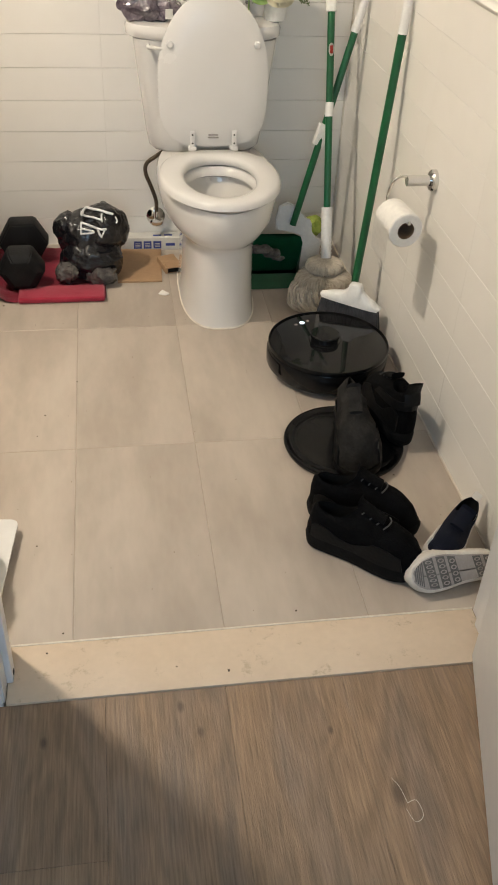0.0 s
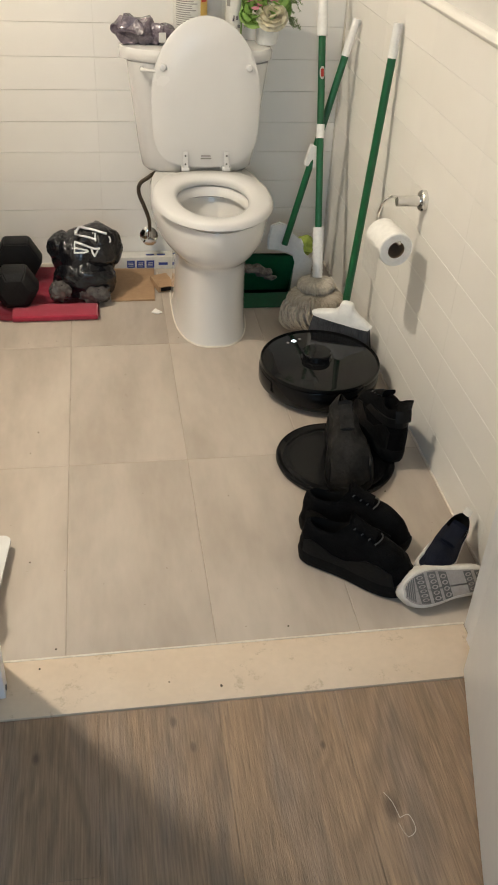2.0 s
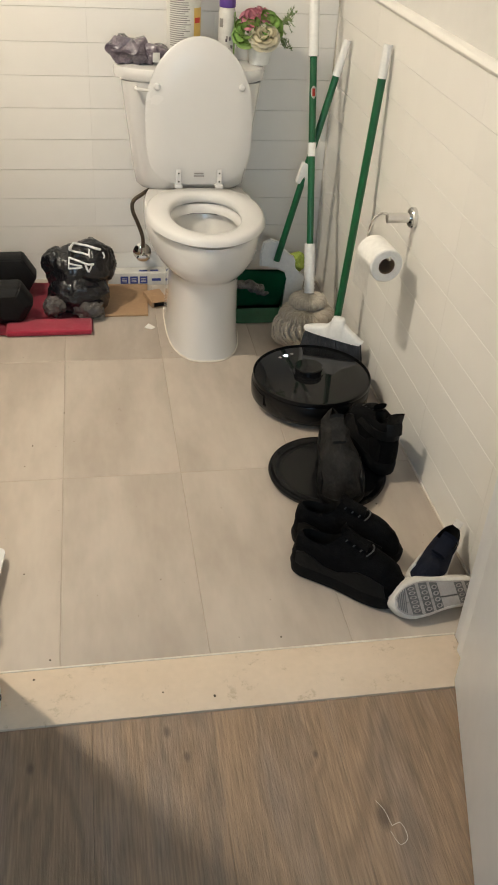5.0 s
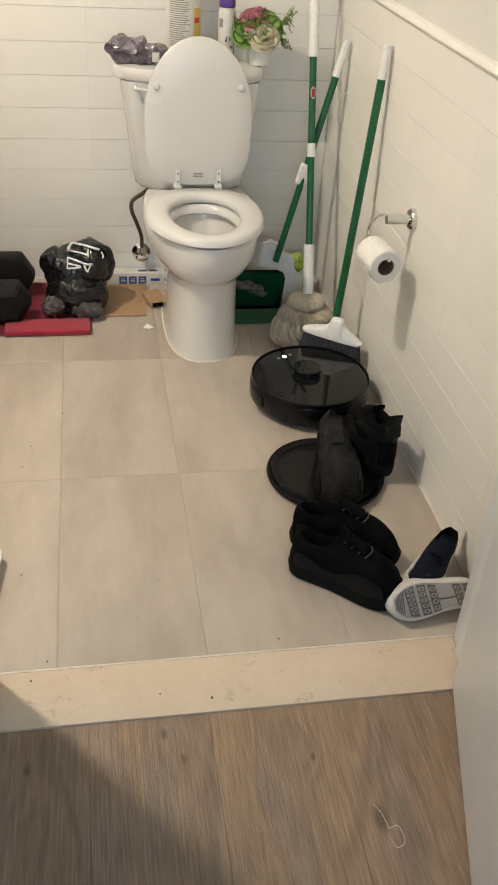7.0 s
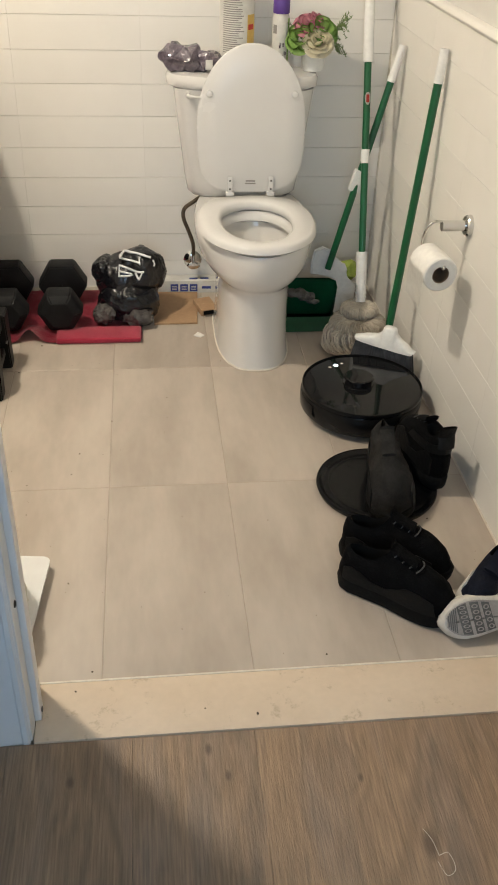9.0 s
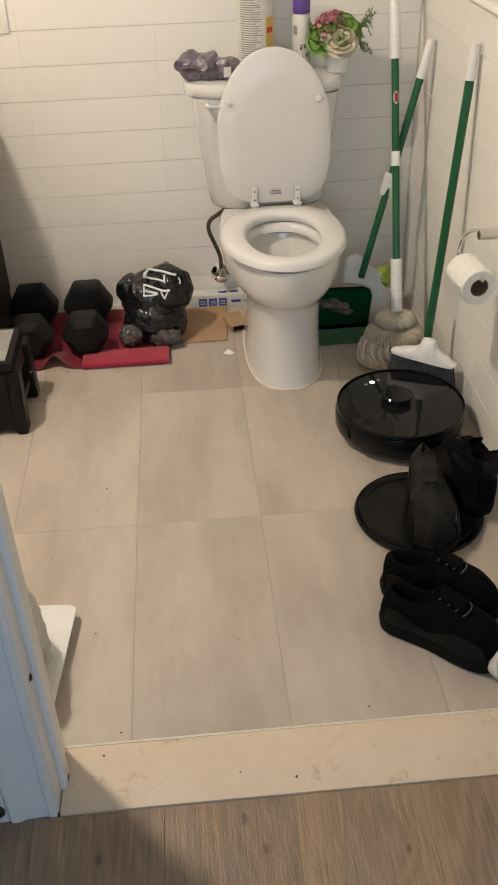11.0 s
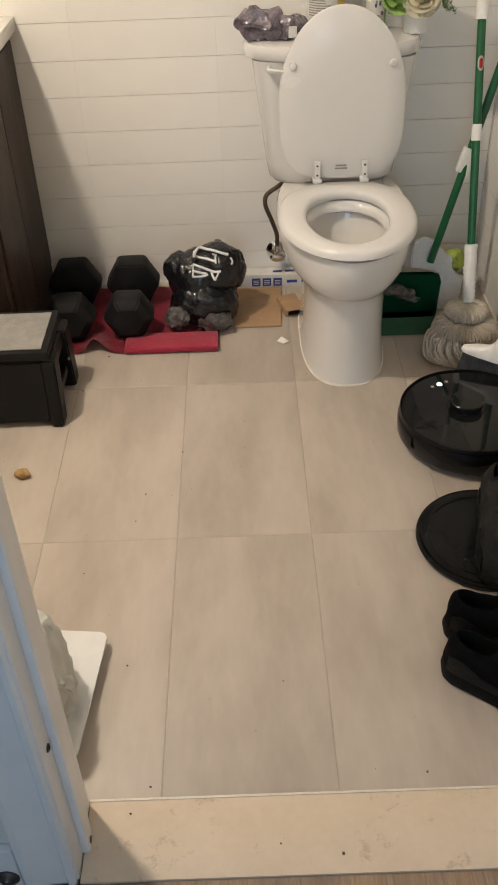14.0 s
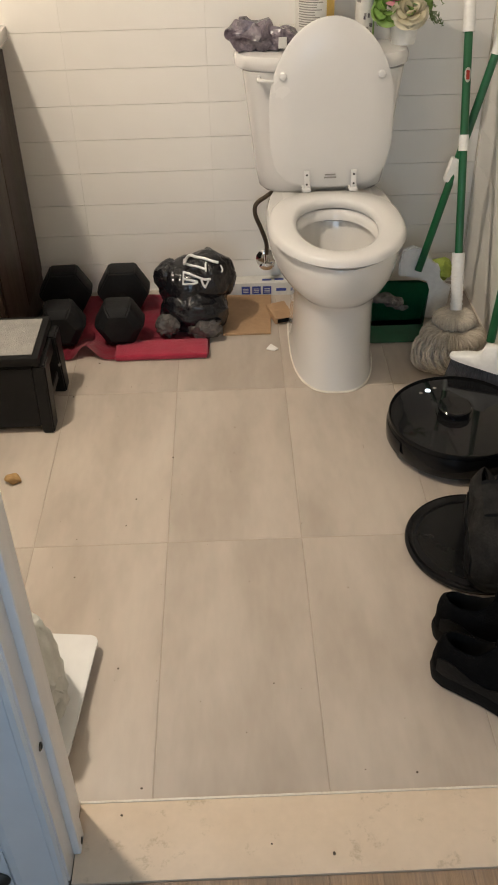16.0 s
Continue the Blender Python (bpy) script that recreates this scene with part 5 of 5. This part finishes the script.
text_rnd = random.Random(3)
for k in range(26):
    part("text_bar", arc(0.0532, 212, 212 + text_rnd.uniform(52, 76), 0.052 + k * 0.0061, 0.0545 + k * 0.0061), LABEL_GREY, wipes)
part("side_stripe", arc(0.0532, 300, 338, 0.02, 0.16), YELLOW_PLASTIC, wipes)
part("red_patch", arc(0.0539, 303, 328, 0.118, 0.133), RED_INK, wipes)
spray = thing("spray_can", pose(0.55, 1.122, TANK_TOP), "white aerosol can with purple cap and flower print", "spray can")
part("can", lathe([(0.024, 0), (0.026, 0.003), (0.026, 0.150), (0.022, 0.160)], 36), LABEL_WHITE, spray)
part("cap", lathe([(0.0245, 0.1605), (0.0255, 0.163), (0.0255, 0.198), (0.022, 0.203), (0, 0.204)], 36, True, False), PURPLE_CAP, spray, "purple plastic cap")
part("green_edge", arc(0.0262, 318, 345, 0.01, 0.148), LEAF_GREEN, spray)
for k in range(9):
    a = text_rnd.uniform(225, 300)
    z = text_rnd.uniform(0.02, 0.075)
    part("print_petal", arc(0.0262, a, a + 12, z, z + 0.009, n=4), PURPLE_FILM if k % 2 else LABEL_GREY, spray)
part("print_mark", arc(0.0262, 205, 235, 0.105, 0.13), LABEL_GREY, spray)

flowers = thing("flower_pot", pose(0.655, 1.105, TANK_TOP), "small white pot of artificial flowers on the tank", "flower pot")
part("pot", lathe([(0.030, 0), (0.032, 0.002), (0.039, 0.056), (0.041, 0.058), (0.041, 0.064), (0.037, 0.064), (0.034, 0.05), (0.0, 0.045)], 36, True, False), WHITE_PLASTIC, flowers)


def petal(w, h, cup, curl):
    bm = bmesh.new()
    rows = []
    for j in range(5):
        v = j / 4
        row = []
        for i in range(5):
            u = i / 2 - 1
            ww = w * math.sin(math.pi * (0.18 + 0.62 * v)) ** 0.7
            row.append((u * ww, cup * (1 - u * u) + curl * v * v, h * v * (1 - 0.1 * u * u)))
        rows.append(row)
    loft(rows, False, False, False, bm)
    bmesh.ops.solidify(bm, geom=bm.faces, thickness=0.0007)
    return bm


def bloom(name, m, mat_, size, layers, label):
    bm = bmesh.new()
    fr = random.Random(len(name) + int(size * 1000))
    for k in range(layers):
        t = k / (layers - 1)
        count = 2 + k
        for i in range(count):
            a = 360 * i / count + 47 * k + fr.uniform(-8, 8)
            tilt = 22 + 58 * t + fr.uniform(-5, 5)
            join(bm, petal(size * (0.35 + 0.42 * t), size * (0.75 + 0.18 * t), size * 0.10, size * 0.25 * t), pose(0, 0, 0, 0, 0, a) @ pose(0, size * (0.06 + 0.22 * t), 0, -tilt, 0, 0))
    return part(name, bm, mat_, flowers, label, m=m, angle=80)


bloom("rose", pose(0.002, -0.056, 0.090, 40, -16, 8), PETAL_CREAM, 0.040, 5, "cream artificial rose")
bloom("pink_bloom", pose(-0.03, -0.01, 0.132, 40, -12, 0), PETAL_PINK, 0.034, 4, "pink artificial bloom")
bloom("pink_bloom", pose(0.005, -0.005, 0.142, 35, 14, 40), PETAL_PINK, 0.03, 4, "pink artificial bloom")
bloom("green_rosette", pose(-0.047, -0.028, 0.098, 50, -30, 0), LEAF_GREEN, 0.042, 4, "green artificial rosette")
bloom("green_rosette", pose(0.018, -0.025, 0.118, 45, 16, 0), LEAF_GREEN, 0.044, 4, "green artificial rosette")
fr = random.Random(21)
for k in range(30):
    side = 1 if k < 22 else -1
    bm = bmesh.new()
    a = fr.uniform(-0.9, 0.9)
    ln = fr.uniform(0.05, 0.095)
    p0 = Vector((0.012 * side, 0.0, 0.06))
    p1 = p0 + Vector((side * ln * 0.7, -0.02 + 0.04 * fr.random(), ln * (0.75 if k % 3 else 0.2)))
    p2 = p0 + Vector((side * ln * 1.0, -0.03 + 0.05 * fr.random(), ln * (0.8 + a * 0.5 if k % 3 else -0.15)))
    line = bend([p0, p1, p2], 7)
    tube(line, 0.0007, 4, bm)
    for i in range(3, len(line)):
        for s_ in (-1, 1):
            d = Vector((fr.uniform(-0.5, 0.5), s_ * fr.uniform(0.2, 1), fr.uniform(-0.2, 1))).normalized() * fr.uniform(0.007, 0.014)
            tube([line[i], line[i] + d * 0.5, line[i] + d], [0.0006, 0.0011, 0.0002], 4, bm)
    part("fern_sprig", bm, FERN_GREEN, flowers)

# ---- crumbs and specks ----
tagged(part("crumb", blob((-0.393, 0.234, 0.011), 0.016, (1.3, 0.9, 0.68), 0.006, 70, 3, 3), CRUMB), "dry brown crumb lying on the floor tile", "crumb")
bm = bmesh.new()
sr = random.Random(8)
SPOTS = ((-0.083, 0.153, 3.2), (-0.10, 0.06, 2.6), (-0.083, -0.351, 3), (-0.235, 0.772, 4), (-0.29, 0.60, 3.5), (-0.02, -0.61, 3), (0.46, -0.60, 3), (0.0, 0.31, 3), (-0.13, 0.64, 2), (0.30, -0.74, 4), (-0.05, -0.66, 3), (0.2, -0.72, 2.5),
         (0.79, -0.18, 3), (0.16, 0.43, 2), (0.22, -0.4, 2), (-0.2, -0.1, 2.4), (-0.21, 0.02, 2))
for x, y, r in SPOTS + tuple((sr.uniform(-0.6, 0.9), sr.uniform(-0.6, 0.7), sr.uniform(0.8, 1.6)) for _ in range(60)):
    z = 0.0042 if y < DOOR_IN else 0.0012
    join(bm, lumpy(ball(r * 0.0007, (1.3, 1.0, 0.5), 1), 0.0006, 400, x), pose(x, y, z, 0, 0, x * 900))
tagged(part("floor_specks", bm, SPECK), "dark specks of dirt scattered over the floor", "dirt", kind="stuff")

# ---- tiles and planks ----
def tile_mesh(name, w, h, d, material, bevel=0.0015):
    """A bevelled tile, w by h, its face at z = d."""
    bm = bmesh.new()
    rows = []
    for inset, z in ((0, 0), (0, d - bevel), (bevel, d)):
        rows.append([(-w / 2 + inset, -h / 2 + inset, z), (w / 2 - inset, -h / 2 + inset, z), (w / 2 - inset, h / 2 - inset, z), (-w / 2 + inset, h / 2 - inset, z)])
    loft(rows, False, True, bm=bm)
    return mesh_of(name, bm, material, smooth=False)


def spans(lo, hi, origin, pitch):
    k = math.floor((lo - origin) / pitch + 1e-6)
    edges = [lo]
    while origin + (k + 1) * pitch < hi - 0.004:
        k += 1
        edges.append(origin + k * pitch)
    edges.append(hi)
    return [(a, b) for a, b in zip(edges, edges[1:]) if b - a > 0.006]


def lay(parent, us, vs, gap, depth, material, put, jitter=0.0, name="tile", side=None, bevel=0.0008):
    """Pieces over a grid of spans, alike sizes sharing one mesh; put(u, v) gives the pose of a piece's centre."""
    meshes = {}
    jr = random.Random(11)
    for v0, v1 in vs:
        for u0, u1 in us:
            key = (round(u1 - u0, 4), round(v1 - v0, 4))
            if key not in meshes:
                meshes[key] = tile_mesh(name, key[0] - (side or gap), key[1] - gap, depth, material, bevel if side else 0.0015)
            m = put((u0 + u1) / 2, (v0 + v1) / 2) @ pose(0, 0, jr.uniform(-jitter, jitter))
            part(name, meshes[key], material, parent, m=m)


ROWS = spans(0.0, RAIL, 0.0, 0.1018)
lay(floor, spans(LEFT, 0.61, 0.0, 0.305) + [(0.61, RIGHT)], [(DOOR_IN + 0.0085, 0.0), (0.0, 0.61), (0.61, BACK)], 0.0011, 0.0035, FLOOR_TILE, lambda u, v: pose(u, v, -0.0035), 0.00015)
part("grout", box(LEFT, RIGHT, BACK + 0.0035, BACK + 0.0085, 0, RAIL), WALL_GROUT, wall_north, smooth=False)
part("grout", box(RIGHT + 0.0035, RIGHT + 0.0085, DOOR_IN, BACK, 0, RAIL), WALL_GROUT, wall_east, smooth=False)
lay(wall_north, spans(LEFT, RIGHT, 0.117, 0.4064), ROWS, 0.0014, 0.007, WALL_TILE, lambda u, v: pose(u, BACK + 0.007, v, 90, 0, 0), 0.0002, side=0.0002, bevel=0.0004)
lay(wall_east, spans(-BACK, -DOOR_IN, -0.776, 0.4064), ROWS, 0.0005, 0.007, WALL_TILE, lambda u, v: pose(RIGHT + 0.007, -u, v, 90, 0, -90), 0.0001, side=0.0003, bevel=0.0003)

# hall planks, running away from the door, in staggered lengths
plank_rnd = random.Random(5)
for k, (u0, u1) in enumerate(spans(-1.6, 1.7, 0.745, 0.228)):
    ends = spans(-3.4, DOOR_OUT - 0.0025, -1.09 - 0.41 * ((k * 3) % 7) / 3.1, 1.22)
    for v0, v1 in ends:
        part("plank", tile_mesh("plank", u1 - u0 - 0.0005, v1 - v0 - 0.0005, 0.006, WOOD, 0.0004), WOOD, hall_floor, m=pose((u0 + u1) / 2, (v0 + v1) / 2, -0.0068))

# pale scratch on one knot of the planks
for pts in (((0.556, -1.0, 0.0), (0.566, -1.02, 0.0), (0.571, -1.05, 0.0)), ((0.571, -1.05, 0.0), (0.588, -1.047, 0.0), (0.592, -1.075, 0.0), (0.575, -1.085, 0.0), (0.566, -1.06, 0.0))):
    part("scratch", tube(bend(pts, 5), 0.0006, 4), CAULK, hall_floor, "thin pale scratch", m=pose(0, 0, -0.0011))
